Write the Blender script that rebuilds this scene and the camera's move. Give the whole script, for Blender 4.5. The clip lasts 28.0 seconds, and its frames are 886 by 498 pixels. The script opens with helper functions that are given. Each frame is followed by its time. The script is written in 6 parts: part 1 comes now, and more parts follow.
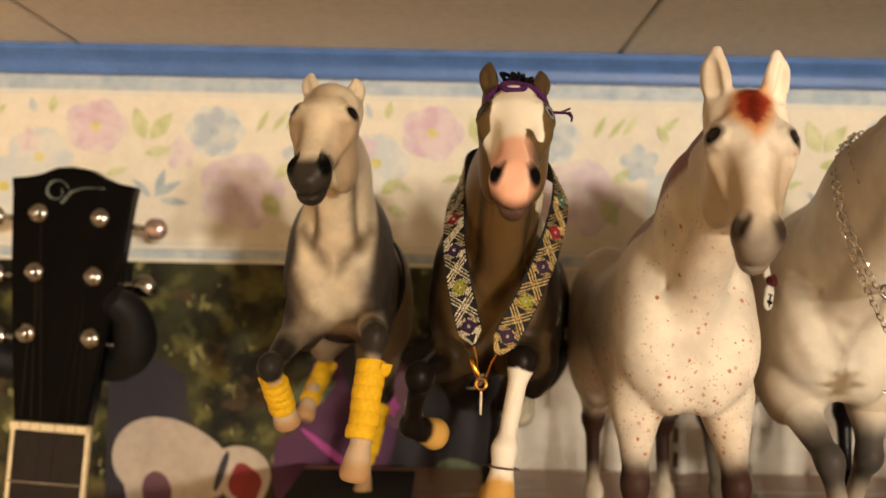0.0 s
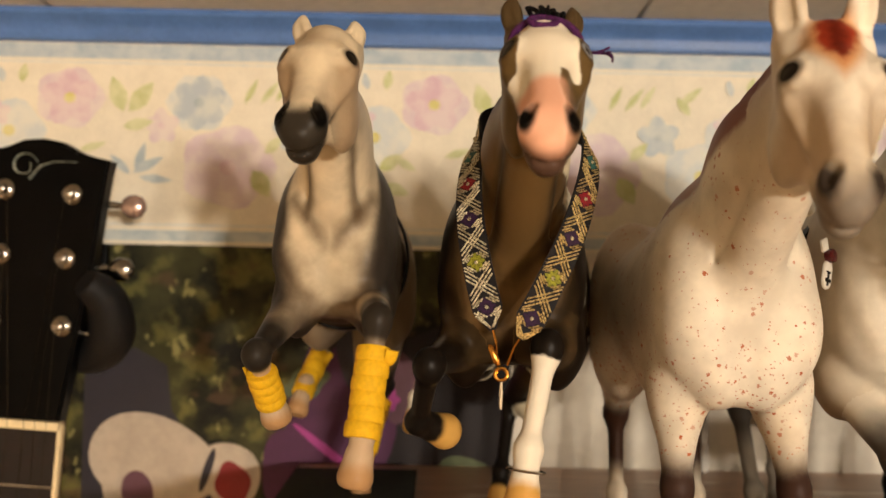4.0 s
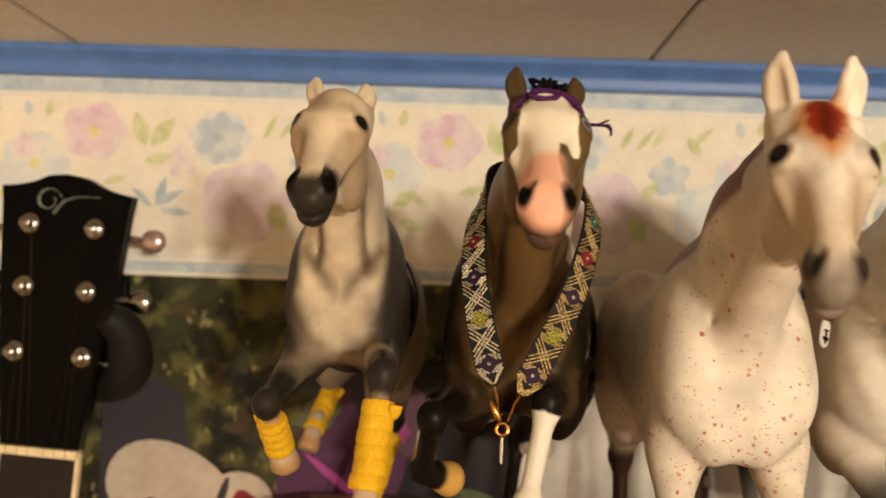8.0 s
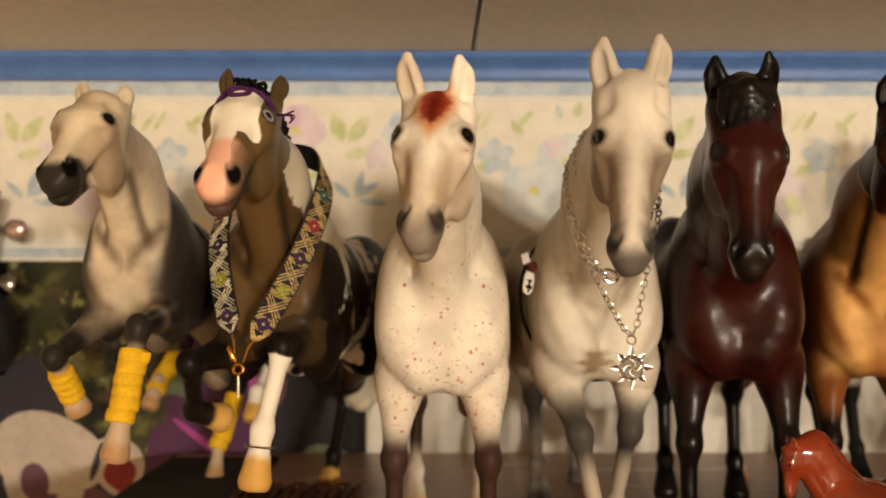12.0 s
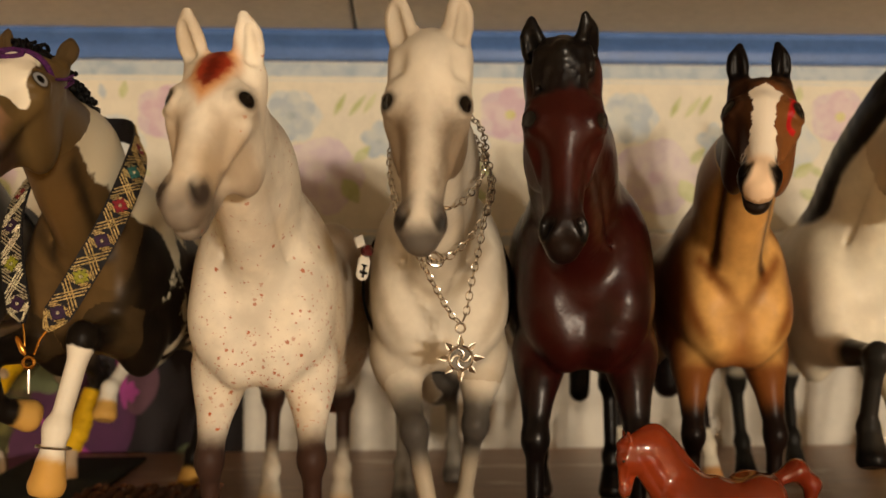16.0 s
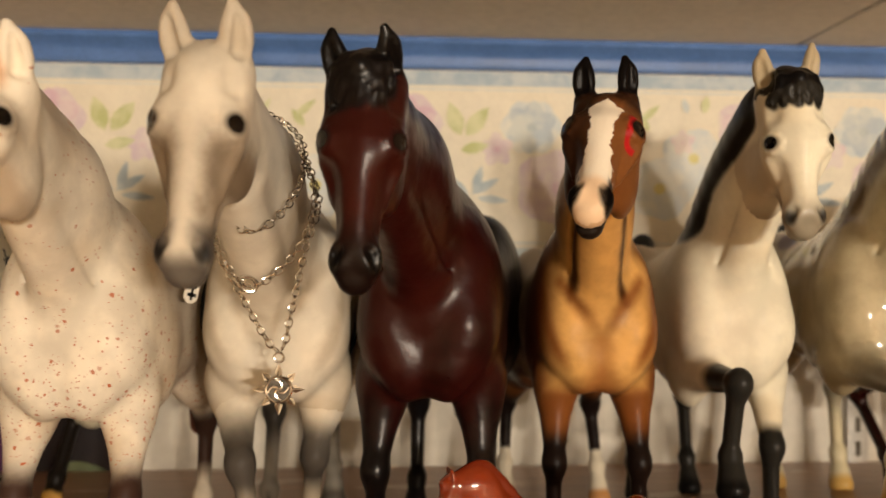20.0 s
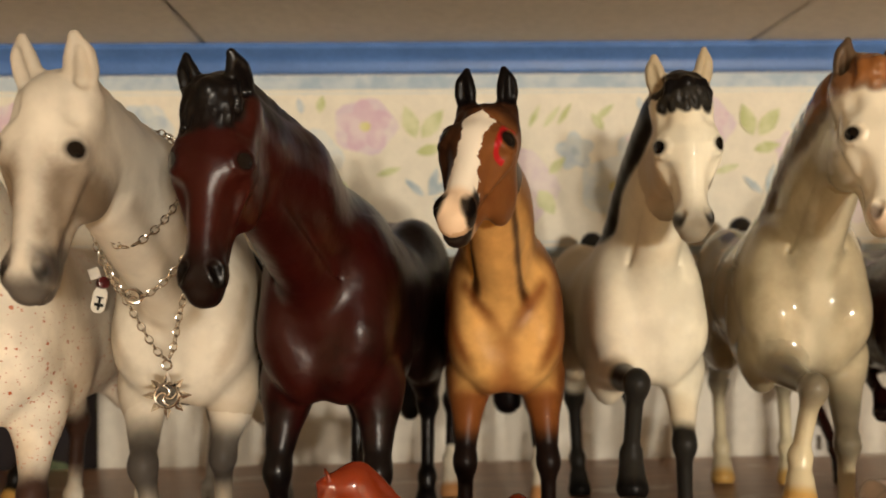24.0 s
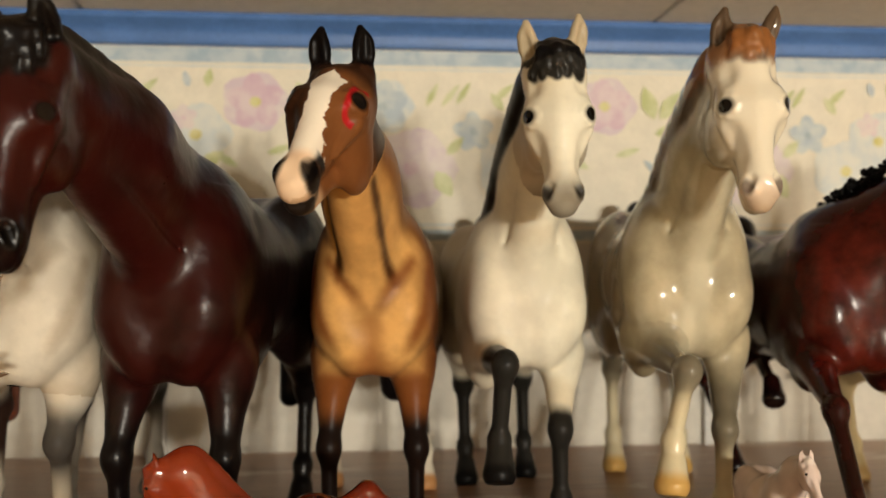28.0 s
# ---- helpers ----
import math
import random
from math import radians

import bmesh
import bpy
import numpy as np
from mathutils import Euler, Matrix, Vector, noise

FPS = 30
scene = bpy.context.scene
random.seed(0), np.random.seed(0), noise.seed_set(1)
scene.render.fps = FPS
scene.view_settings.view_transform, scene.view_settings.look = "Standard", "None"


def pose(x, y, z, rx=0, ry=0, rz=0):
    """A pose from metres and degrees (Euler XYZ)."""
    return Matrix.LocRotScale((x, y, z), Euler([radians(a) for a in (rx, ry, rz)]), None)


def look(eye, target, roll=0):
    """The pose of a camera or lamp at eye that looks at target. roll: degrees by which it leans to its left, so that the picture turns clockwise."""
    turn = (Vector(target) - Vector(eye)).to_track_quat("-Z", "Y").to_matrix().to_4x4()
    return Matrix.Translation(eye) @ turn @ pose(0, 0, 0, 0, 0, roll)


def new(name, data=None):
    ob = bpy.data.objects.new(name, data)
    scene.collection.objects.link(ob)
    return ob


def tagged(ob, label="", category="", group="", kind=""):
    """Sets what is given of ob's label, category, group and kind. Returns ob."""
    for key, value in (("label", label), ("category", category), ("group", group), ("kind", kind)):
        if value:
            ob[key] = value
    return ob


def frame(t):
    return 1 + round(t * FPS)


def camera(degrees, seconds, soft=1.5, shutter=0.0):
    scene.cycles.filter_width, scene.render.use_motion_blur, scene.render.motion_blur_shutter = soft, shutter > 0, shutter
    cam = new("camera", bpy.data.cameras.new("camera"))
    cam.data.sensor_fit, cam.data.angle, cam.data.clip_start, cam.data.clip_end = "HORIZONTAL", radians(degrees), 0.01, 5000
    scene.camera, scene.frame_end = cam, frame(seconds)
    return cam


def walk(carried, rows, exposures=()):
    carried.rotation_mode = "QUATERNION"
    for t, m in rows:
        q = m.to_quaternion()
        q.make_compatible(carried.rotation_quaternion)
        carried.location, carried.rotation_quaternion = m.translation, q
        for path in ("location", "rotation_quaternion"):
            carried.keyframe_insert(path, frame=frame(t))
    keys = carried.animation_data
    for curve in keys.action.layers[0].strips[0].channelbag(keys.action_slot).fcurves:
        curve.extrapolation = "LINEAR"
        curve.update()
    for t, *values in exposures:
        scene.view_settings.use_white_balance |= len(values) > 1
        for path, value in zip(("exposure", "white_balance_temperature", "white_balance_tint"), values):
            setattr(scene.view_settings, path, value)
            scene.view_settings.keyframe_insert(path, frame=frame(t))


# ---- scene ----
cam = camera(51.0, 28.0, 1.5, 0.5)
PATH = [
    (0, (-0.127, -0.054, 2.228), (-0.134, 1.945, 2.302), 1.2),
    (0.5, (-0.132, -0.053, 2.23), (-0.138, 1.945, 2.324), 2.1),
    (1, (-0.134, -0.045, 2.225), (-0.13, 1.954, 2.313), 1.6),
    (1.5, (-0.134, -0.033, 2.223), (-0.126, 1.965, 2.31), 2.1),
    (2, (-0.136, -0.027, 2.224), (-0.155, 1.971, 2.311), 1.9),
    (2.5, (-0.135, -0.015, 2.223), (-0.157, 1.983, 2.316), 1.3),
    (3, (-0.135, -0.008, 2.222), (-0.136, 1.99, 2.317), 0.9),
    (3.5, (-0.134, -0.005, 2.221), (-0.124, 1.994, 2.299), 1.2),
    (5.5, (-0.139, 0.007, 2.223), (-0.166, 2.006, 2.27), 1.4),
    (6, (-0.152, 0.007, 2.227), (-0.183, 2.006, 2.301), 2.3),
    (6.5, (-0.156, 0.0, 2.229), (-0.184, 1.998, 2.317), 2.2),
    (7, (-0.156, 0.005, 2.231), (-0.172, 2.003, 2.314), 2.7),
    (7.5, (-0.142, 0.0, 2.234), (-0.155, 1.997, 2.338), 2.0),
    (8, (-0.129, -0.013, 2.237), (-0.166, 1.984, 2.323), 2.0),
    (8.5, (-0.107, -0.042, 2.236), (-0.156, 1.955, 2.329), 1.4),
    (9, (-0.074, -0.075, 2.229), (-0.117, 1.922, 2.315), 0.1),
    (9.5, (-0.062, -0.091, 2.231), (-0.106, 1.907, 2.303), 0.0),
    (10, (-0.053, -0.091, 2.229), (-0.086, 1.908, 2.282), 0.2),
    (10.5, (-0.054, -0.094, 2.227), (-0.103, 1.905, 2.279), 0.5),
    (11, (-0.053, -0.086, 2.227), (-0.098, 1.912, 2.275), 0.6),
    (11.5, (-0.043, -0.081, 2.226), (-0.055, 1.919, 2.269), 0.1),
    (12, (-0.026, -0.08, 2.228), (-0.018, 1.919, 2.286), -0.0),
    (12.5, (-0.018, -0.076, 2.226), (0.005, 1.923, 2.285), -0.4),
    (14.5, (0.023, -0.071, 2.231), (0.109, 1.926, 2.277), 0.2),
    (15, (0.03, -0.061, 2.226), (0.126, 1.937, 2.274), -0.2),
    (15.5, (0.029, -0.056, 2.224), (0.119, 1.942, 2.258), 0.1),
    (16, (0.031, -0.05, 2.223), (0.129, 1.947, 2.272), -0.1),
    (16.5, (0.028, -0.045, 2.226), (0.11, 1.952, 2.283), 0.5),
    (17, (0.054, -0.037, 2.23), (0.166, 1.958, 2.292), -0.2),
    (17.5, (0.084, -0.021, 2.23), (0.234, 1.973, 2.261), -0.7),
    (18, (0.061, -0.038, 2.226), (0.174, 1.958, 2.283), 0.3),
    (18.5, (0.042, -0.051, 2.224), (0.124, 1.946, 2.29), -0.9),
    (19, (0.048, -0.051, 2.225), (0.17, 1.945, 2.288), 0.1),
    (19.5, (0.075, -0.046, 2.232), (0.221, 1.948, 2.287), -0.1),
    (20, (0.09, -0.032, 2.233), (0.242, 1.962, 2.28), 0.2),
    (20.5, (0.102, -0.028, 2.232), (0.26, 1.965, 2.281), 0.2),
    (21, (0.109, -0.029, 2.234), (0.258, 1.964, 2.282), -0.3),
    (21.5, (0.139, -0.027, 2.24), (0.25, 1.968, 2.245), -1.0),
    (23.5, (0.161, -0.047, 2.237), (0.16, 1.953, 2.268), -0.1),
    (24, (0.152, -0.048, 2.239), (0.215, 1.95, 2.269), -0.7),
    (24.5, (0.141, -0.056, 2.236), (0.196, 1.943, 2.282), -0.2),
    (25, (0.161, -0.061, 2.24), (0.143, 1.939, 2.277), 0.0),
    (25.5, (0.185, -0.046, 2.238), (0.178, 1.954, 2.266), -0.9),
    (26, (0.198, -0.041, 2.236), (0.297, 1.956, 2.249), -0.5),
    (26.5, (0.203, -0.032, 2.238), (0.385, 1.96, 2.265), -0.4),
    (27, (0.202, -0.026, 2.231), (0.384, 1.966, 2.243), -1.2),
    (27.5, (0.197, -0.023, 2.232), (0.379, 1.969, 2.236), -0.6),
    (28, (0.187, -0.027, 2.23), (0.378, 1.964, 2.248), -0.1),
]
walk(cam, [(t, look(eye, target, roll)) for t, eye, target, roll in PATH], exposures=[(0, 0.02, 6400, 10), (9, -0.01, 6400, 10), (13, -0.14, 6550, 10), (16, -0.42, 6850, 10), (18, -0.26, 6650, 10), (20.5, -0.14, 6450, 10), (24, -0.22, 6100, 7), (28, -0.17, 5900, 4)])
cam.data.dof.use_dof, cam.data.dof.focus_distance, cam.data.dof.aperture_fstop = True, 0.34, 11.5

SH = 2.09          # top of the shelf board
CEIL = 2.402       # ceiling
WALL = 0.65        # face of the back wall

# ---- light: a warm ceiling lamp with three bulbs behind the camera, dim room light ----
world = bpy.data.worlds.new("room_dimness")
scene.world = world
world.use_nodes = True
world.node_tree.nodes["Background"].inputs[0].default_value = (1.0, 0.86, 0.70, 1)
world.node_tree.nodes["Background"].inputs[1].default_value = 0.22
LAMP = (1.00, -2.90, 2.30)
BULBS = [(LAMP[0] - 0.16, LAMP[1] + 0.05, LAMP[2]), (LAMP[0] + 0.16, LAMP[1] + 0.05, LAMP[2] - 0.004), (LAMP[0], LAMP[1] - 0.16, LAMP[2])]
for b in BULBS:
    lamp = bpy.data.lights.new("bulb_light", "POINT")
    lamp.energy, lamp.color, lamp.shadow_soft_size = 127.0, (1.0, 0.85, 0.68), 0.045
    new("bulb_light", lamp).location = b


# ---- materials ----
def srgb(h):
    c = [int(h[i:i + 2], 16) / 255 for i in (0, 2, 4)]
    return tuple(x / 12.92 if x < 0.04045 else ((x + 0.055) / 1.055) ** 2.4 for x in c) + (1,)


class Nodes:
    """A short way to write node trees."""

    def __init__(self, name):
        self.mat = bpy.data.materials.new(name)
        self.mat.use_nodes = True
        self.tree = self.mat.node_tree
        self.bsdf = self.tree.nodes["Principled BSDF"]
        self.pos = self.add("ShaderNodeTexCoord").outputs["Object"]

    def add(self, kind, **values):
        n = self.tree.nodes.new(kind)
        for k, v in values.items():
            setattr(n, k, v)
        return n

    def put(self, socket, v):
        if isinstance(v, bpy.types.NodeSocket):
            self.tree.links.new(v, socket)
        else:
            socket.default_value = v

    def math(self, op, a, b=0.0, c=0.0):
        n = self.add("ShaderNodeMath", operation=op)
        for s, v in zip(n.inputs, (a, b, c)):
            self.put(s, v)
        return n.outputs[0]

    def noise(self, scale, detail=3.0, rough=0.5, vec=None):
        n = self.add("ShaderNodeTexNoise")
        self.put(n.inputs["Vector"], vec or self.pos)
        n.inputs["Scale"].default_value, n.inputs["Detail"].default_value, n.inputs["Roughness"].default_value = scale, detail, rough
        return n.outputs["Fac"]

    def voronoi(self, scale, feature="F1", vec=None, rand=1.0):
        n = self.add("ShaderNodeTexVoronoi", feature=feature)
        self.put(n.inputs["Vector"], vec or self.pos)
        n.inputs["Scale"].default_value, n.inputs["Randomness"].default_value = scale, rand
        return n

    def stretch(self, x, y, z):
        n = self.add("ShaderNodeMapping")
        self.put(n.inputs["Vector"], self.pos)
        n.inputs["Scale"].default_value = (x, y, z)
        return n.outputs[0]

    def ramp(self, v, lo, hi):
        n = self.add("ShaderNodeMapRange", interpolation_type="SMOOTHSTEP")
        for s, x in zip(n.inputs, (v, lo, hi, 0.0, 1.0)):
            self.put(s, x)
        return n.outputs[0]

    def mix(self, fac, a, b, blend="MIX"):
        n = self.add("ShaderNodeMix", data_type="RGBA", blend_type=blend)
        self.put(n.inputs[0], fac), self.put(n.inputs[6], a), self.put(n.inputs[7], b)
        return n.outputs[2]

    def attr(self, name):
        return self.add("ShaderNodeAttribute", attribute_name=name).outputs["Fac"]

    def bump(self, height, strength, dist=0.001):
        n = self.add("ShaderNodeBump")
        n.inputs["Strength"].default_value, n.inputs["Distance"].default_value = strength, dist
        self.put(n.inputs["Height"], height)
        self.put(self.bsdf.inputs["Normal"], n.outputs[0])

    def done(self, color, rough=0.5, metal=0.0, coat=0.0, spec=0.5):
        self.put(self.bsdf.inputs["Base Color"], color)
        self.put(self.bsdf.inputs["Roughness"], rough)
        self.put(self.bsdf.inputs["Metallic"], metal)
        self.put(self.bsdf.inputs["Coat Weight"], coat)
        self.bsdf.inputs["Coat Roughness"].default_value = 0.06
        self.put(self.bsdf.inputs["Specular IOR Level"], spec)
        return self.mat


def plain(name, h, rough=0.5, metal=0.0, grain=90.0, vary=0.12, bump=0.1, coat=0.0, spec=0.35):
    """A surface with a grain of two sizes."""
    n = Nodes(name)
    c = srgb(h)
    dark = tuple(x * (1 - 2.2 * vary) for x in c[:3]) + (1,)
    light = tuple(min(1, x * (1 + vary)) for x in c[:3]) + (1,)
    f = n.math("ADD", n.math("MULTIPLY", n.noise(grain), 0.6), n.math("MULTIPLY", n.noise(grain * 9, 2), 0.4))
    col = n.mix(n.ramp(f, 0.3, 0.7), dark, light)
    if bump:
        n.bump(f, bump, 0.0006)
    return n.done(col, n.math("MULTIPLY_ADD", f, 0.2, rough - 0.1), metal, coat, spec)


WHITE_WALL = plain("white_wall_paint", "d8d2c4", 0.55, grain=14, vary=0.05, bump=0.12)
CEILING_MAT = plain("ceiling_board_paint", "dbd2c5", 0.8, grain=160, vary=0.05, bump=0.5)
ROOM_MAT = plain("room_wall_paint", "bfb099", 0.8, grain=20, vary=0.06)
BLUE = plain("blue_gloss_paint", "5478b4", 0.42, grain=40, vary=0.08, bump=0.05)
PAPER = plain("cream_border_paper", "e9e2cf", 0.6, grain=60, vary=0.04, bump=0.15)
PALE_BLUE = plain("pale_blue_print", "a9bccb", 0.6, grain=70, vary=0.1, bump=0)
GROOVE = plain("dark_groove", "5f574b", 0.9, grain=70, vary=0.2, bump=0)
BLACK = plain("black_lacquer", "030303", 0.36, grain=60, vary=0.3, bump=0.03, spec=0.08)
CHROME = plain("chrome", "96938e", 0.16, 1.0, grain=200, vary=0.06, bump=0.04)
GOLD = plain("gold_metal", "d79a45", 0.22, 1.0, grain=200, vary=0.1, bump=0.04)
SILVER = plain("silver_metal", "dedad2", 0.18, 1.0, grain=400, vary=0.15, bump=0.05)
BONE = plain("bone_nut", "e0cfa6", 0.4, grain=150, vary=0.08)
STRING = plain("wound_string", "2c251a", 0.45, 1.0, grain=900, vary=0.2)
LEATHER = plain("black_strap", "0c0a09", 0.5, grain=300, vary=0.25, bump=0.25, spec=0.15)
YELLOW = plain("yellow_bandage", "deae10", 0.75, grain=600, vary=0.07, bump=0.35)
PURPLE_CORD = plain("purple_cord", "4a1150", 0.75, grain=900, vary=0.3, bump=0.6)
TAG_WHITE = plain("white_enamel", "d9d4c8", 0.3, grain=300, vary=0.06, coat=0.3)
TAG_RED = plain("dark_red_bead", "4d1416", 0.25, grain=300, vary=0.2, coat=0.5)


def wood_material():
    n = Nodes("brown_shelf_wood")
    g = n.noise(9, 5, 0.6, n.stretch(1.2, 22, 1))
    fine = n.noise(40, 3, 0.6, n.stretch(2, 60, 1))
    wear = n.ramp(n.noise(13, 5, 0.65, n.stretch(1, 2.8, 1)), 0.57, 0.64)
    col = n.mix(n.ramp(g, 0.25, 0.75), srgb("9a765e"), srgb("c9a78b"))
    col = n.mix(n.math("MULTIPLY", fine, 0.35), col, srgb("7a5c48"))
    col = n.mix(n.math("MULTIPLY", wear, 0.7), col, srgb("ded3c3"))
    n.bump(fine, 0.2, 0.0005)
    return n.done(col, n.math("MULTIPLY_ADD", g, 0.2, 0.26))


WOOD = wood_material()


# ---- mesh helpers ----
def mesh_of(name, bm, material, smooth=True):
    me = bpy.data.meshes.new(name)
    bm.normal_update()
    bm.to_mesh(me)
    bm.free()
    for m in material if isinstance(material, (list, tuple)) else [material]:
        me.materials.append(m)
    if smooth:
        me.shade_smooth()
        me.set_sharp_from_angle(angle=radians(40))
    return me


def thing(name, label, category, at=(0, 0, 0), group="", kind=""):
    ob = new(name)
    ob.empty_display_size = 0.02
    ob.location = at
    return tagged(ob, label, category, group, kind)


def part(name, bm, material, parent=None, label="", smooth=True):
    ob = new(name, mesh_of(name, bm, material, smooth))
    if parent:
        ob.parent = parent
    return tagged(ob, label) if label else ob


def solid(name, bm, material, label, category, group="", kind="", at=(0, 0, 0)):
    ob = new(name, mesh_of(name, bm, material))
    ob.location = at
    return tagged(ob, label, category, group, kind)


def box(lo, hi, bevel=0.0, seg=2, bm=None):
    bm = bm or bmesh.new()
    vs = bmesh.ops.create_cube(bm, size=1)["verts"]
    for v in vs:
        v.co = Vector(((lo[i] + hi[i]) / 2 + v.co[i] * (hi[i] - lo[i]) for i in range(3)))
    if bevel:
        es = list({e for v in vs for e in v.link_edges})
        bmesh.ops.bevel(bm, geom=es, offset=bevel, segments=seg, affect="EDGES", profile=0.6)
    return bm


def lathe(profile, n=20, m=None, bm=None):
    """A turned body: profile of (radius, height) round z, then placed by m."""
    bm = bm or bmesh.new()
    rings = []
    for r, z in profile:
        rings.append([bm.verts.new((r * math.cos(2 * math.pi * k / n), r * math.sin(2 * math.pi * k / n), z)) for k in range(n)])
    for a, b in zip(rings, rings[1:]):
        for k in range(n):
            bm.faces.new((a[k], a[(k + 1) % n], b[(k + 1) % n], b[k]))
    bm.faces.new(rings[0][::-1]), bm.faces.new(rings[-1])
    if m is not None:
        for ring in rings:
            for v in ring:
                v.co = m @ v.co
    return bm


def spline(pts, n, closed=False):
    """Points along a smooth curve through pts."""
    pts = [Vector(p) for p in pts]
    k = len(pts)
    out = []
    spans = k if closed else k - 1
    for i in range(spans):
        p = [pts[(i + j) % k] if closed else pts[min(max(i + j, 0), k - 1)] for j in (-1, 0, 1, 2)]
        for j in range(n):
            t = j / n
            out.append(0.5 * (2 * p[1] + (p[2] - p[0]) * t + (2 * p[0] - 5 * p[1] + 4 * p[2] - p[3]) * t * t + (3 * p[1] - p[0] - 3 * p[2] + p[3]) * t ** 3))
    if not closed:
        out.append(pts[-1])
    return out


def even(pts, step, closed=False):
    """The same curve in even steps."""
    p = list(pts) + ([pts[0]] if closed else [])
    out, need = [p[0]], step
    for a, b in zip(p, p[1:]):
        d = (b - a).length
        while need <= d and d > 0:
            out.append(a.lerp(b, need / d))
            need += step
        need -= d
    return out


def tube(pts, radius, n=8, closed=False, bm=None, flat=1.0):
    bm = bm or bmesh.new()
    rings = []
    k = len(pts)
    up = Vector((0.13, 0.21, 0.97)).normalized()
    for i, p in enumerate(pts):
        a, b = (pts[(i - 1) % k], pts[(i + 1) % k]) if closed else (pts[max(i - 1, 0)], pts[min(i + 1, k - 1)])
        d = (b - a).normalized()
        side = d.cross(up)
        if side.length < 1e-4:
            side = d.orthogonal()
        side.normalize()
        up = side.cross(d).normalized()
        r = radius(i / max(1, k - 1)) if callable(radius) else radius
        rings.append([bm.verts.new(p + side * (r * math.cos(2 * math.pi * j / n)) + up * (r * flat * math.sin(2 * math.pi * j / n))) for j in range(n)])
    for a, b in zip(rings, rings[1:] + ([rings[0]] if closed else [])):
        for j in range(n):
            bm.faces.new((a[j], a[(j + 1) % n], b[(j + 1) % n], b[j]))
    if not closed:
        bm.faces.new(rings[0][::-1]), bm.faces.new(rings[-1])
    return bm


def torus(major, minor, n=18, k=8, stretch=1.0, m=None, bm=None):
    pts = [Vector((major * math.cos(2 * math.pi * i / n) * stretch, major * math.sin(2 * math.pi * i / n), 0)) for i in range(n)]
    if m is not None:
        pts = [m @ p for p in pts]
    return tube(pts, minor, k, True, bm)


def sweep(profile, x0, x1, bm=None):
    """A moulding: profile of (y, z) drawn along x."""
    bm = bm or bmesh.new()
    a = [bm.verts.new((x0, y, z)) for y, z in profile]
    b = [bm.verts.new((x1, y, z)) for y, z in profile]
    for i in range(len(profile)):
        j = (i + 1) % len(profile)
        bm.faces.new((a[i], b[i], b[j], a[j]))
    bm.faces.new(a[::-1]), bm.faces.new(b)
    bmesh.ops.recalc_face_normals(bm, faces=bm.faces)
    return bm


# ---- the room ----
X0, X1, Y0 = -1.6, 2.4, -4.4
solid("wall_back", box((X0, WALL, 0), (X1, WALL + 0.12, CEIL)), WHITE_WALL, "white painted wall behind the shelf of horse figurines", "wall", kind="structure")
solid("wall_west", box((X0 - 0.12, Y0 - 0.12, 0), (X0, WALL + 0.12, CEIL)), ROOM_MAT, "beige painted side wall of the room", "wall", kind="structure")
solid("wall_east", box((X1, Y0 - 0.12, 0), (X1 + 0.12, WALL + 0.12, CEIL)), ROOM_MAT, "beige painted side wall of the room", "wall", kind="structure")
solid("wall_front", box((X0, Y0 - 0.12, 0), (X1, Y0, CEIL)), ROOM_MAT, "beige painted wall behind the camera", "wall", kind="structure")
solid("floor", box((X0 - 0.12, Y0 - 0.12, -0.08), (X1 + 0.12, WALL + 0.12, 0)), plain("brown_carpet", "8f7759", 0.95, grain=200, vary=0.2, bump=0.5), "brown carpeted room floor", "floor", kind="structure")

# ceiling boards with open joints between them, in one mesh
bm = bmesh.new()
SEAMS = [-1.218 + 0.406 * k for k in range(9)]
edges = [X0 - 0.12] + SEAMS + [X1 + 0.12]
for a, b in zip(edges, edges[1:]):
    box((a + 0.0012, Y0 - 0.12, CEIL), (b - 0.0012, WALL + 0.12, CEIL + 0.012), 0.0012, 1, bm)
box((X0 - 0.12, Y0 - 0.12, CEIL + 0.0125), (X1 + 0.12, WALL + 0.12, CEIL + 0.08), bm=bm)
solid("ceiling", bm, CEILING_MAT, "grey-beige ceiling boards with thin dark joints", "ceiling", kind="structure")

# blue cornice
R = [(WALL, CEIL), (WALL - 0.016, CEIL), (WALL - 0.0165, CEIL - 0.004), (WALL - 0.0135, CEIL - 0.007), (WALL - 0.009, CEIL - 0.010),
     (WALL - 0.0075, CEIL - 0.0145), (WALL - 0.008, CEIL - 0.017), (WALL - 0.0065, CEIL - 0.0205), (WALL, CEIL - 0.021)]
solid("trim", sweep(R, X0, X1), BLUE, "glossy blue painted moulding where wall meets ceiling", "moulding", kind="structure")

# shelf board on two slotted standards
solid("shelf_board", box((-0.228, 0.16, SH - 0.019), (X1 - 0.01, WALL - 0.0005, SH), 0.0015), WOOD, "brown wood grain shelf board against the wall", "shelf", kind="structure")


# ---- horse figurines: one smooth skin over bones and muscles ----
def V3(*a):
    return np.array(a, float)


def unit(a):
    return a / max(1e-9, np.linalg.norm(a))


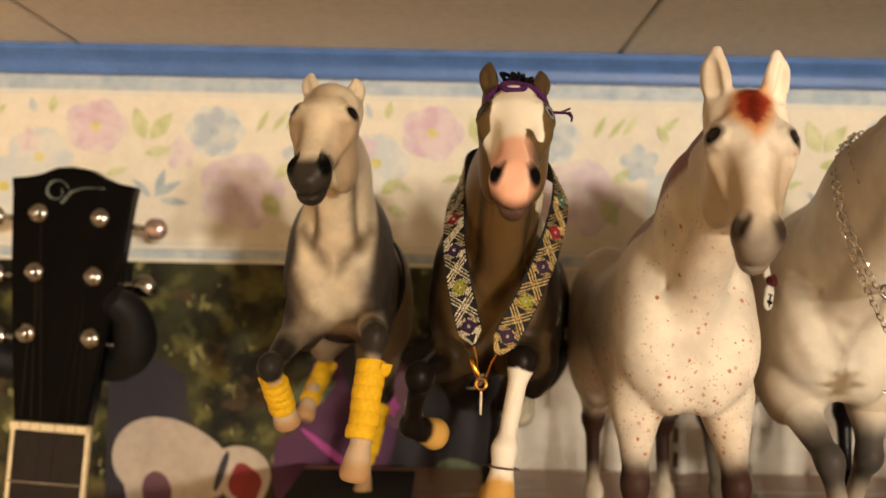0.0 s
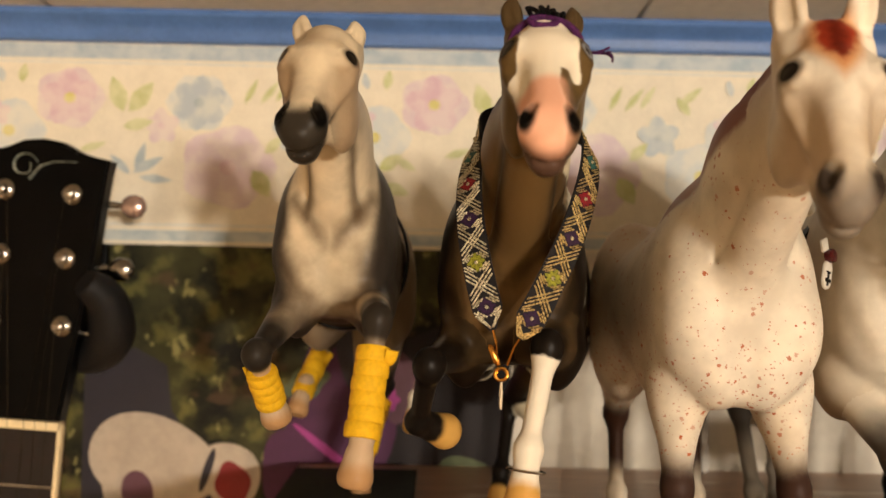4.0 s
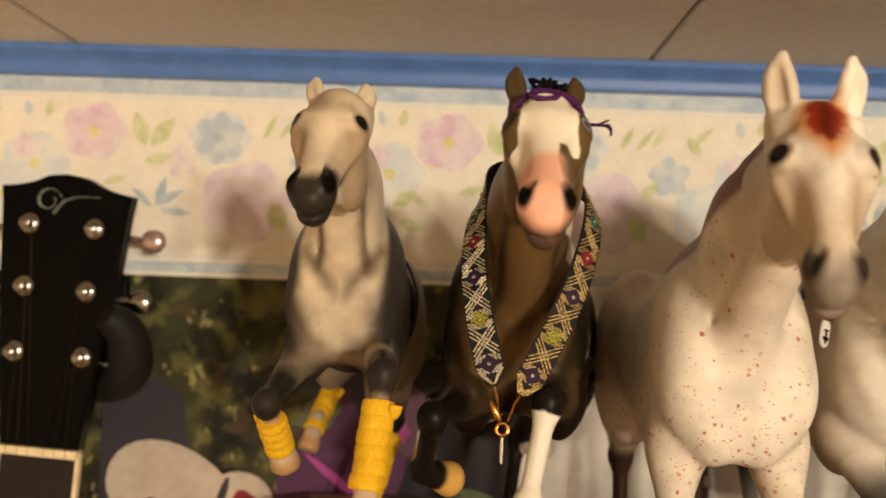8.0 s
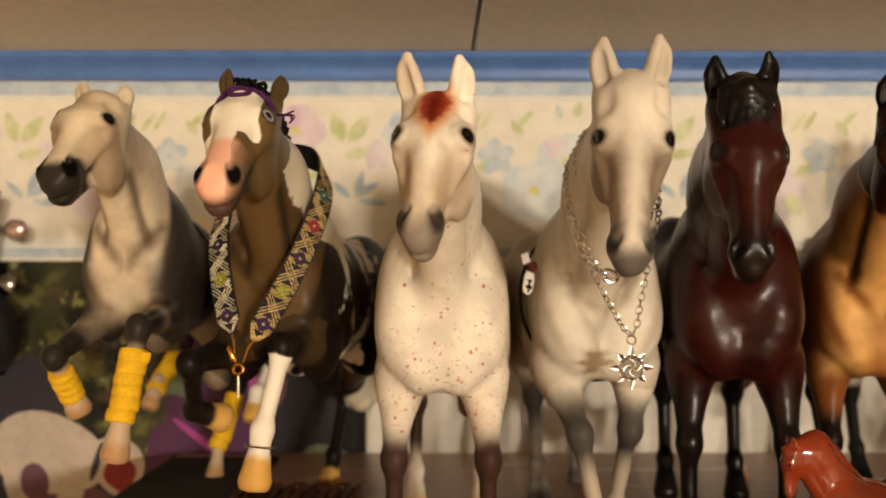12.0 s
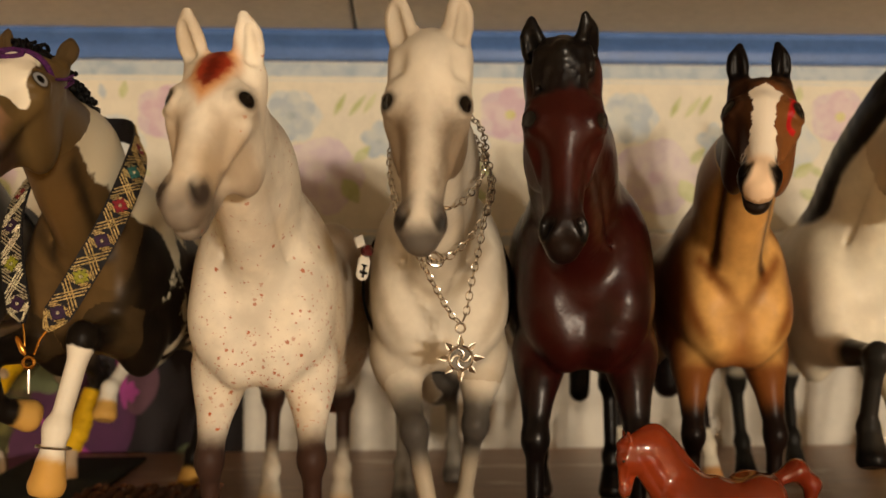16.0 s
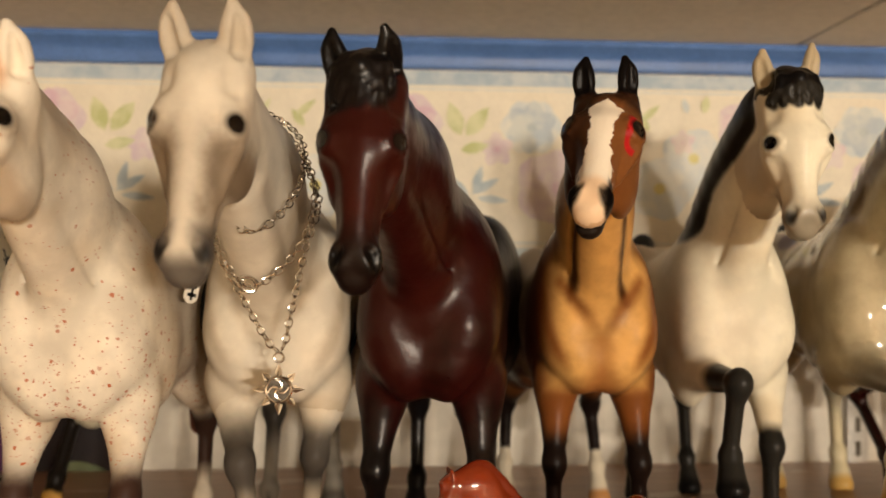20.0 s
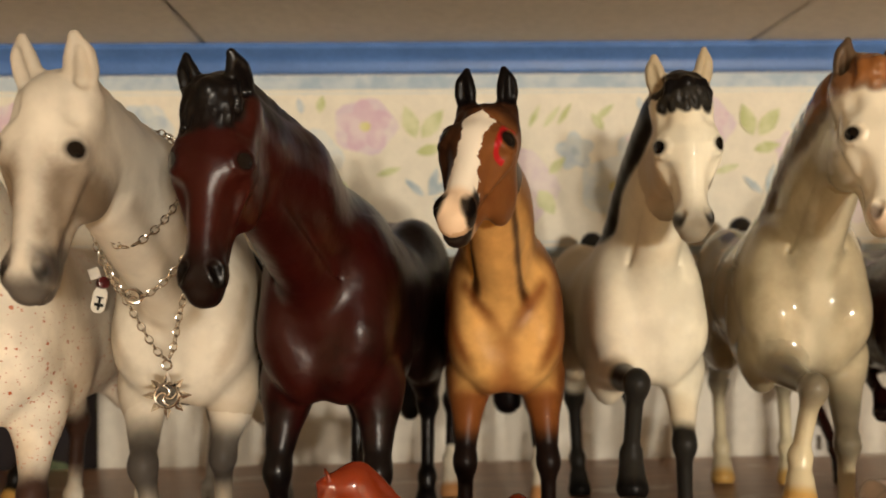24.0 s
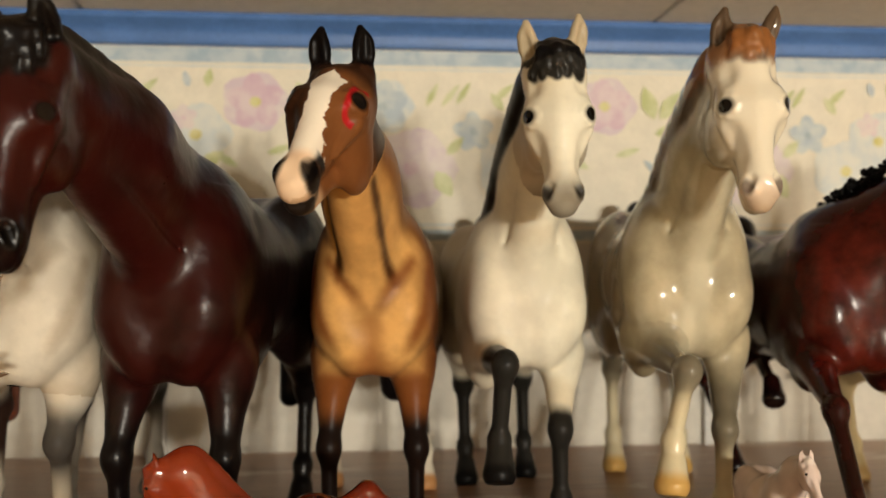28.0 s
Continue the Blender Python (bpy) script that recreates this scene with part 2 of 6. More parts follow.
class Skin:
    """Rounded solids melted into one surface."""

    def __init__(self):
        self.items = []

    def ball(self, c, r, k=0.006, axes=None, cut=False):
        r = np.array(r if hasattr(r, "__len__") else (r, r, r), float)
        self.items.append(("e", np.array(c, float), r, axes, k, cut, np.array(c) - r.max() - k, np.array(c) + r.max() + k))

    def bone(self, a, b, ra, rb, k=0.006, side=None, wide=1.0, cut=False):
        a, b = np.array(a, float), np.array(b, float)
        r = max(ra, rb) * max(1, wide)
        self.items.append(("c", a, b, (ra, rb, side, wide), k, cut, np.minimum(a, b) - r - k, np.maximum(a, b) + r + k))

    def value(self, it, p):
        if it[0] == "e":
            q = p - it[1]
            if it[3] is not None:
                q = q @ it[3].T
            k0 = np.sqrt(((q / it[2]) ** 2).sum(1))
            k1 = np.sqrt(((q / it[2] ** 2) ** 2).sum(1)) + 1e-9
            return k0 * (k0 - 1) / k1
        a, b, (ra, rb, side, wide) = it[1:4]
        ab = b - a
        q = p - a
        t = np.clip(q @ ab / (ab @ ab), 0, 1)
        q = q - t[:, None] * ab
        if side is not None:
            w = q @ side
            q = q + np.outer(w / wide - w, side)
            return (np.sqrt((q ** 2).sum(1)) - (ra + (rb - ra) * t)) * min(1.0, wide)
        return np.sqrt((q ** 2).sum(1)) - (ra + (rb - ra) * t)

    def field(self, p, reach=None):
        d = np.full(len(p), 0.5)
        for it in self.items:
            k = it[4]
            if reach is None:
                idx = slice(None)
                q = p
            else:
                idx = np.nonzero(((p > it[6] - reach) & (p < it[7] + reach)).all(1))[0]
                if not len(idx):
                    continue
                q = p[idx]
            v = self.value(it, q)
            o = d[idx]
            if it[5]:
                h = np.clip(0.5 - 0.5 * (o + v) / k, 0, 1)
                d[idx] = o * (1 - h) - v * h + k * h * (1 - h)
            else:
                h = np.clip(0.5 + 0.5 * (o - v) / k, 0, 1)
                d[idx] = o * (1 - h) + v * h - k * h * (1 - h)
        return d

    def surface(self, h):
        """Vertices and quads of the zero level, on a grid of step h."""
        lo = np.min([i[6] for i in self.items], 0) - 4 * h
        hi = np.max([i[7] for i in self.items], 0) + 4 * h
        B = 6
        nb = np.ceil((hi - lo) / (h * B)).astype(int)
        c = np.stack(np.meshgrid(*[np.arange(n) for n in nb], indexing="ij"), -1).reshape(-1, 3)
        dc = self.field(lo + (c + 0.5) * h * B)
        near = np.abs(dc) < h * B * 1.15
        shape = nb * B + 1
        grid = np.full(shape, 1.0, np.float32)
        coarse = (dc < 0).reshape(nb)
        grid[:-1, :-1, :-1][np.repeat(np.repeat(np.repeat(coarse, B, 0), B, 1), B, 2)] = -1.0
        known = np.zeros(shape, bool)
        o = np.stack(np.meshgrid(*[np.arange(B + 1)] * 3, indexing="ij"), -1).reshape(-1, 3)
        pts = (c[near][:, None, :] * B + o[None]).reshape(-1, 3)
        known[pts[:, 0], pts[:, 1], pts[:, 2]] = True
        pts = np.argwhere(known)
        grid[known] = self.field(lo + pts * h, 0.004)
        s = grid < 0
        cell = np.zeros(shape - 1, np.int8)
        corners = [(i, j, k) for i in (0, 1) for j in (0, 1) for k in (0, 1)]
        n0, n1, n2 = shape - 1
        for i, j, k in corners:
            cell += s[i:n0 + i, j:n1 + j, k:n2 + k]
        act = np.argwhere((cell > 0) & (cell < 8))
        val = np.stack([grid[act[:, 0] + i, act[:, 1] + j, act[:, 2] + k] for i, j, k in corners], 1)
        tot, cnt = np.zeros((len(act), 3)), np.zeros(len(act))
        for e0, c0 in enumerate(corners):
            for ax in range(3):
                if c0[ax]:
                    continue
                c1 = list(c0)
                c1[ax] = 1
                e1 = corners.index(tuple(c1))
                a, b = val[:, e0], val[:, e1]
                m = (a < 0) != (b < 0)
                t = np.where(m, a / np.where(m, a - b, 1), 0)
                pt = np.array(c0)[None] + np.zeros((len(act), 3))
                pt[:, ax] = t
                tot[m] += pt[m]
                cnt[m] += 1
        verts = lo + (act + tot / cnt[:, None]) * h
        index = np.full(shape - 1, -1, np.int64)
        index[act[:, 0], act[:, 1], act[:, 2]] = np.arange(len(act))
        quads = []
        for ax in range(3):
            u, w = (ax + 1) % 3, (ax + 2) % 3
            a = np.take(s, range(0, shape[ax] - 1), ax)
            b = np.take(s, range(1, shape[ax]), ax)
            g = np.argwhere(a != b)
            g = g[(g[:, u] > 0) & (g[:, w] > 0) & (g[:, u] < shape[u] - 1) & (g[:, w] < shape[w] - 1)]
            du, dw = np.eye(3, dtype=int)[u], np.eye(3, dtype=int)[w]
            f = [index[tuple((g - x).T)] for x in (du + dw, dw, 0 * du, du)]
            q = np.stack(f, 1)
            flip = ~a[tuple(g.T)]
            q[flip] = q[flip][:, ::-1]
            quads.append(q[(q >= 0).all(1)])
        return verts, np.concatenate(quads)


def skin_object(name, verts, quads, material, origin, fields):
    me = bpy.data.meshes.new(name)
    me.vertices.add(len(verts)), me.loops.add(quads.size), me.polygons.add(len(quads))
    me.vertices.foreach_set("co", (verts - origin).astype(np.float32).ravel())
    me.loops.foreach_set("vertex_index", quads.astype(np.int32).ravel())
    me.polygons.foreach_set("loop_start", np.arange(0, quads.size, 4, dtype=np.int32))
    me.update()
    me.validate()
    me.shade_smooth()
    for key, v in fields.items():
        me.attributes.new(key, "FLOAT", "POINT").data.foreach_set("value", v.astype(np.float32))
    me.materials.append(material)
    ob = new(name, me)
    ob.location = Vector(origin) + Vector((0, 0, SH))
    return ob


def frame_of(u, roll=0.0):
    """Side and front axes of a head that points along u."""
    w = unit(np.cross((0, 0, 1), u))
    v = np.cross(u, w)
    c, s = math.cos(radians(roll)), math.sin(radians(roll))
    return c * w + s * v, c * v - s * w


def turn(p, deg):
    c, s = math.cos(radians(deg)), math.sin(radians(deg))
    return V3(p[0] * c - p[1] * s, p[0] * s + p[1] * c, p[2])


STAND = dict(fl=((-0.021, 0.022, 0.056), (-0.021, 0.024, 0.022), (-0.021, 0.019, 0.0)), fr=((0.021, 0.022, 0.056), (0.021, 0.024, 0.022), (0.021, 0.019, 0.0)),
             hl=((-0.02, 0.172, 0.062), (-0.02, 0.165, 0.022), (-0.02, 0.158, 0.0)), hr=((0.02, 0.172, 0.062), (0.02, 0.165, 0.022), (0.02, 0.158, 0.0)))


def sculpt(h):
    """The skin of one horse. Chest front at h['chest'] on the shelf; the body runs back from it, turned by h['yaw']."""
    sk = Skin()
    c, yaw, s, lift, tip = V3(*h["chest"], 0), h.get("yaw", 0), h.get("size", 1.0), h.get("lift", 0.0), h.get("tip", 0.0)

    def B(x, y, z):
        z = z * s + lift - tip * (y - 0.05)
        return c + turn((x * s, y * s, z), yaw)
    ax = np.array([turn((1, 0, 0), yaw), turn((0, 1, 0), yaw), (0, 0, 1)])

    def ball(p, r, k=0.008):
        sk.ball(B(*p), np.array(r) * s, k, ax)
    fat = h.get("fat", 1.0)
    ball((0, 0.085, 0.122), (0.032 * fat, 0.066, 0.036))
    ball((0, 0.11, 0.115), (0.030 * fat, 0.05, 0.031), 0.012)
    ball((0, 0.043, 0.121), (0.0265 * fat, 0.037, 0.036), 0.012)
    for sd in (-1, 1):
        ball((sd * 0.0175 * fat, 0.034, 0.122), (0.0130, 0.026, 0.032), 0.004)
        ball((sd * 0.0155 * fat, 0.0200, 0.1130), (0.0128, 0.0150, 0.0190), 0.006)
        ball((sd * 0.0080, 0.0200, 0.0990), (0.0105, 0.0135, 0.0140), 0.008)
        ball((sd * 0.0190, 0.034, 0.093), (0.0100, 0.014, 0.019), 0.005)
        ball((sd * 0.0195 * fat, 0.055, 0.105), (0.0125, 0.022, 0.022), 0.006)
        ball((sd * 0.016, 0.150, 0.123), (0.021, 0.038, 0.037), 0.012)
        ball((sd * 0.021, 0.142, 0.100), (0.0145, 0.026, 0.028), 0.010)
    sk.bone(B(0, 0.000, 0.122), B(0, 0.002, 0.090), 0.0014 * s, 0.0020 * s, 0.006, cut=True)
    muscle = []
    for sd in (-1, 1):
        for run in (((0.0265, 0.020, 0.134), (0.0235, 0.008, 0.112), (0.0165, 0.0035, 0.093)), ((0.0165, 0.0035, 0.093), (0.0030, 0.0035, 0.0885)), ((0.0190, 0.010, 0.140), (0.0100, 0.0035, 0.1275), (0.0020, 0.0015, 0.116))):
            muscle += [(B(sd * a[0] * fat, *a[1:]), B(sd * c2[0] * fat, *c2[1:])) for a, c2 in zip(run, run[1:])]
    for a, c2 in [m for n, m in enumerate(muscle) if n % 5 > 1]:
        sk.bone(a + V3(0, -0.0006, 0), c2 + V3(0, -0.0006, 0), 0.0003 * s, 0.0003 * s, 0.0042, cut=True)
    ball((0, 0.165, 0.135), (0.018, 0.025, 0.022), 0.012)
    sk.bone(B(0, 0.055, 0.150), B(0, 0.09, 0.147), 0.012 * s, 0.010 * s, 0.014)
    # neck
    poll, muz = V3(*h["poll"]), V3(*h["muz"])
    u = unit(muz - poll)
    L = np.linalg.norm(muz - poll)
    w, v = frame_of(u, h.get("roll", 0))
    base = B(0, 0.045, 0.137)
    top = poll - 0.10 * L * v + 0.10 * L * u
    mid = (base + top) / 2 + V3(*h.get("bow", (0, 0.004, 0.006)))
    ax_s = unit(ax[0])
    nk = h.get("neck", 1.0)
    sk.bone(B(0, 0.048, 0.128), base, 0.033 * s, 0.031 * s, 0.012, ax_s, 0.74)
    sk.bone(base, mid, 0.030 * s * nk, 0.0225 * s * nk, 0.012, ax_s, 0.66)
    sk.bone(mid, top, 0.0225 * s * nk, 0.0160 * s * nk, 0.010, unit(ax_s + w), 0.64)
    fwd = unit(np.cross(top - base, ax_s))
    fwd = fwd if fwd[1] < 0 else -fwd
    for sd in (-1, 1):
        a0 = base + fwd * 0.024 * s + sd * 0.012 * s * ax_s + V3(0, 0, -0.004)
        a1 = (mid + top) / 2 + fwd * 0.0145 * s * nk + sd * 0.0110 * s * nk * w
        sk.bone(a0 + V3(0, 0, 0.008), a1, 0.0004 * s, 0.0006 * s, 0.004, cut=True)
    sk.bone(base + fwd * 0.024 * s, (mid + top) / 2 + fwd * 0.013 * s * nk, 0.010 * s * nk, 0.0085 * s * nk, 0.005)

    # head: lengths along it in L, widths in D
    D = 0.061 * s * h.get("head", 1.0)

    def Hd(a, b, cc):
        return poll + L * a * u + D * (b * v + cc * w)
    hx = np.array([w, u, v])
    jaw, e, mz, sn = h.get("jaw", 1.0), h.get("eye", 0.30), h.get("mz", 1.0), h.get("snout", 1.1)

    def hb(p, r, k=0.004, cut=False):
        sk.ball(Hd(*p), np.array((r[0] * D, r[1] * L, r[2] * D)), k, hx, cut)
    hb((0.10, -0.03, 0), (0.140, 0.16, 0.135), 0.008)
    sk.bone(Hd(0.12, 0.020, 0), Hd(e, 0.020, 0), 0.136 * D, 0.146 * D, 0.006, w, 1.06)
    sk.bone(Hd(e, 0.0, 0), Hd(0.80, -0.01, 0), 0.140 * D, 0.075 * D * mz ** 0.5 * sn, 0.006, w, 0.94)
    sk.bone(Hd(e, 0.085, 0), Hd(0.80, 0.050, 0), 0.078 * D, 0.060 * D * sn, 0.005, w, 1.02)
    for sd in (-1, 1):
        hb((e + 0.04, -0.165, sd * 0.096), (0.078 * jaw, 0.20, 0.195), 0.005)
        hb((e - 0.02, 0.062, sd * 0.113), (0.056, 0.125, 0.074), 0.006)
        sk.bone(Hd(e + 0.075, 0.035, sd * 0.140), Hd(0.60, -0.005, sd * 0.100), 0.032 * D, 0.014 * D, 0.0025)
        sk.bone(Hd(e + 0.14, 0.105, sd * 0.150), Hd(0.70, 0.078, sd * 0.112), 0.026 * D, 0.016 * D, 0.005, cut=True)
        hb((e - 0.19, 0.125, sd * 0.140), (0.026, 0.045, 0.028), 0.005, True)
        hb((0.858, 0.056, sd * 0.066 * mz), (0.044 * mz, 0.064, 0.052), 0.004)
    hb((0.870, -0.015, 0), (0.082 * mz, 0.095, 0.086), 0.006)
    hb((0.945, 0.005, 0), (0.064 * mz, 0.050, 0.060), 0.003)
    sk.bone(Hd(0.45, -0.19, 0), Hd(0.86, -0.115, 0), 0.070 * D, 0.052 * D, 0.005)
    hb((0.925, -0.080, 0), (0.056 * mz, 0.050, 0.044), 0.003)
    eyes, lids, eyec = Skin(), Skin(), []
    for sd in (-1, 1):
        sk.bone(Hd(0.828, 0.104, sd * 0.078 * mz), Hd(0.888, 0.088, sd * 0.098 * mz), 0.030 * D, 0.022 * D, 0.0012, cut=True)
        sk.bone(Hd(0.968, -0.048, sd * 0.06), Hd(0.830, -0.052, sd * 0.096 * mz), 0.007 * D, 0.006 * D, 0.0012, cut=True)
        out = unit(0.78 * sd * w + 0.62 * v)
        fr = unit(v - (v @ out) * out)
        apex, Re = Hd(e, 0.124, sd * 0.166), 0.075 * D
        C = apex - out * Re
        eyes.ball(C, Re, 0.0008)
        eyec.append((apex, fr, out))
        for up, rl, phi in ((-1, 0.011, 37), (1, 0.007, 43)):
            arc = []
            for a in (0, 40, 90, 140, 180):
                ca, sa = math.cos(radians(a)), math.sin(radians(a))
                ph = radians(50 - (50 - phi) * sa)
                arc.append(C + 1.01 * Re * (math.cos(ph) * out + math.sin(ph) * unit(ca * fr + sa * up * u)))
            for a, b in zip(arc, arc[1:]):
                lids.bone(a, b, rl * D, rl * D, 0.0016)
    sk.items += eyes.items + lids.items
    sk.bone(Hd(0.968, -0.048, -0.085), Hd(0.968, -0.048, 0.085), 0.012 * D, 0.011 * D, 0.001, cut=True)
    # ears
    el = h.get("ear", 0.016)
    ears, er = Skin(), h.get("ear_r", 1.0) * 0.0039
    for n, sd in enumerate((-1, 1)):
        root = Hd(0.06, -0.03, sd * 0.105)
        tipp = V3(*h["tips"][n]) if "tips" in h else root + unit(-u * 0.6 + v * 0.25 + V3(0, 0, 1.3) + sd * w * 0.1) * (el + 0.004)
        d = unit(tipp - root)
        e0 = tipp - d * el
        sk.bone(Hd(0.14, -0.02, sd * 0.05), e0 - d * 0.003, 0.085 * D, er * 0.9, 0.006)
        face = unit(V3(0, -1, 0) + d * d[1] + sd * w * 0.45)
        wide = unit(np.cross(d, face))
        e1, e2, e3 = e0 + d * el * 0.38, e0 + d * el * 0.66, e0 + d * el - sd * w * 0.0011
        ears.bone(e0 - d * 0.005, e1, er * 0.80, er * 1.02, 0.0024, face, 0.62)
        ears.bone(e1, e2, er * 1.02, er * 0.86, 0.002, face, 0.62)
        ears.bone(e2, e3, er * 0.86, er * 0.46, 0.002, face, 0.66)
        ears.bone(e0 + d * 0.22 * el + face * 0.0032, e0 + d * el * 0.78 + face * 0.0026, er * 0.62, er * 0.34, 0.0010, cut=True)
    sk.items += ears.items
    # mane and forelock
    mane = Skin()
    mr = h.get("mane", 0.0065)
    away = unit(np.cross(ax_s, top - base))
    away = away if away[1] > 0 else -away
    rnd = random.Random(int(abs(c[0]) * 1000) + 3)
    line = [np.array(p) for p in spline([Vector(base), Vector(mid), Vector(top - 0.06 * D * v)], 6)]
    if mr > 0:
        hang = h.get("hang", 0)
        rows = [(0.0, 0.62)] + [(a, 0.60 - 0.03 * n) for n, a in enumerate((13, 26, 39, 52, 65, 78) if hang else ())]
        for ang, rr in rows:
            ca, sa = math.cos(radians(ang)), math.sin(radians(ang)) * (hang or 1)
            prev = None
            for i, p in enumerate(line):
                t = min(1.0, i / 12)
                Rn = (0.030 - 0.0145 * t ** 0.8) * s * nk
                lat = 0.66 * Rn
                q = p + away * (Rn * ca - 0.0005 + rnd.uniform(-0.0004, 0.0006)) + ax_s * (sa * (lat + 0.0012))
                if prev is not None and (ang < 50 or i > 2):
                    mane.bone(prev, q, mr * rr, mr * rr, 0.004, ax_s, 0.6)
                prev = q
    if h.get("forelock", 0) > 0:
        f, sweep = h["forelock"], h.get("sweep", 0.0)
        def lie(a, x):
            x = max(-0.135, min(0.135, x))
            return Hd(a, min(0.03 + 0.140 * math.sqrt(max(0.0, 1 - (x / 0.16) ** 2)), 0.10 + 0.9 * max(0.0, a + 0.06)), x)
        mane.bone(Hd(-0.06, -0.02, 0), lie(0.02, sweep * 0.3), 0.075 * D, 0.050 * D, 0.004)
        for k in range(11):
            x, ln = (k - 5) * 0.022 * f, f * rnd.uniform(0.10, 0.17)
            run = [lie(-0.05 + (0.05 + ln) * t, x * (0.6 + 0.8 * t) + sweep * t + rnd.uniform(-0.010, 0.010)) for t in (0.0, 0.3, 0.6, 0.85, 1.0)]
            for n, (a, b) in enumerate(zip(run, run[1:])):
                mane.bone(a, b, (0.024, 0.024, 0.021, 0.014)[n] * D, (0.024, 0.021, 0.014, 0.007)[n] * D, 0.0009)
    for it in mane.items:
        sk.items.append(it)
    # tail
    tail = h.get("tail", ((0, 0.188, 0.140), (0.004, 0.205, 0.105), (0.006, 0.205, 0.055)))
    tl, tr = Skin(), h.get("tail_r", 1.0)
    tp = [B(*p) for p in tail]
    for i, (a, b) in enumerate(zip(tp, tp[1:])):
        tl.bone(a, b, (0.008, 0.012, 0.010)[min(i, 2)] * s * tr, (0.012, 0.010, 0.003)[min(i, 2)] * s * tr, 0.006)
    sk.items += tl.items
    # legs
    legs = {}
    for key in ("fl", "fr", "hl", "hr"):
        joints = [V3(*j) for j in h[key]] if key in h else [B(*j) for j in STAND[key]]
        if key not in h:
            for n, j in enumerate(joints):
                j[2] = STAND[key][n][2] * s
        knee, fet, hoof = joints
        sd = -1 if key[1] == "l" else 1
        front = key[0] == "f"
        start = B(sd * 0.0190, 0.032, 0.092) if front else B(sd * 0.020, 0.145, 0.095)
        legs[key] = (start, knee, fet, hoof)
        sk.bone(start, knee, (0.0105 if front else 0.0150) * s, (0.0044 if front else 0.0050) * s, 0.007)
        sk.ball(knee + V3(0, -0.0012, 0) * s, (0.0048 * s, 0.0050 * s, 0.0064 * s), 0.005)
        if not front:
            sk.bone(knee, knee + 0.008 * s * unit(knee - fet) + ax[1] * 0.006 * s, 0.0052 * s, 0.0035 * s, 0.004)
        sk.bone(knee, fet, 0.0038 * s, 0.0032 * s, 0.005)
        sk.bone(knee + ax[1] * 0.003 * s, fet + ax[1] * 0.003 * s, 0.0033 * s, 0.0030 * s, 0.003)
        sk.ball(fet, 0.0046 * s, 0.004)
        hd = unit(hoof - fet)
        cor = hoof - hd * 0.0115 * s
        sk.bone(fet, cor, 0.0043 * s, 0.0052 * s, 0.003)
        sk.bone(cor, hoof - hd * 0.0042 * s, 0.0058 * s, 0.0074 * s, 0.0015)
        sk.ball(hoof + hd * 0.0098 * s, (0.016 * s, 0.016 * s, 0.0098 * s), 0.001, frame3(hd), True)
    return sk, dict(poll=poll, u=u, v=v, w=w, L=L, D=D, legs=legs, mane=mane, eyec=eyec, tail=tl, muscle=muscle, ears=ears, e=e, fwd=fwd, nk=nk, B=B, ax=ax, s=s, c=c, mid=mid, top=top, base=base)


def frame3(d):
    a = unit(np.cross(d, (0.3, 0.9, 0.1)))
    return np.array([a, np.cross(d, a), d])


def leg_run(p, legs):
    """How far down a leg a point lies: 0 at the elbow, 1 knee, 2 fetlock, 3 hoof; -1 off the legs."""
    out, best, which = np.full(len(p), -1.0), np.full(len(p), 0.015), np.full(len(p), -1)
    for n, key in enumerate(("fl", "fr", "hl", "hr")):
        j = legs[key]
        for i in range(3):
            a, b = j[i], j[i + 1]
            ab = b - a
            t = np.clip((p - a) @ ab / (ab @ ab), 0, 1)
            d = np.linalg.norm(p - a - t[:, None] * ab, axis=1)
            m = d < best
            best[m], out[m], which[m] = d[m], i + t[m], n
    return out, which


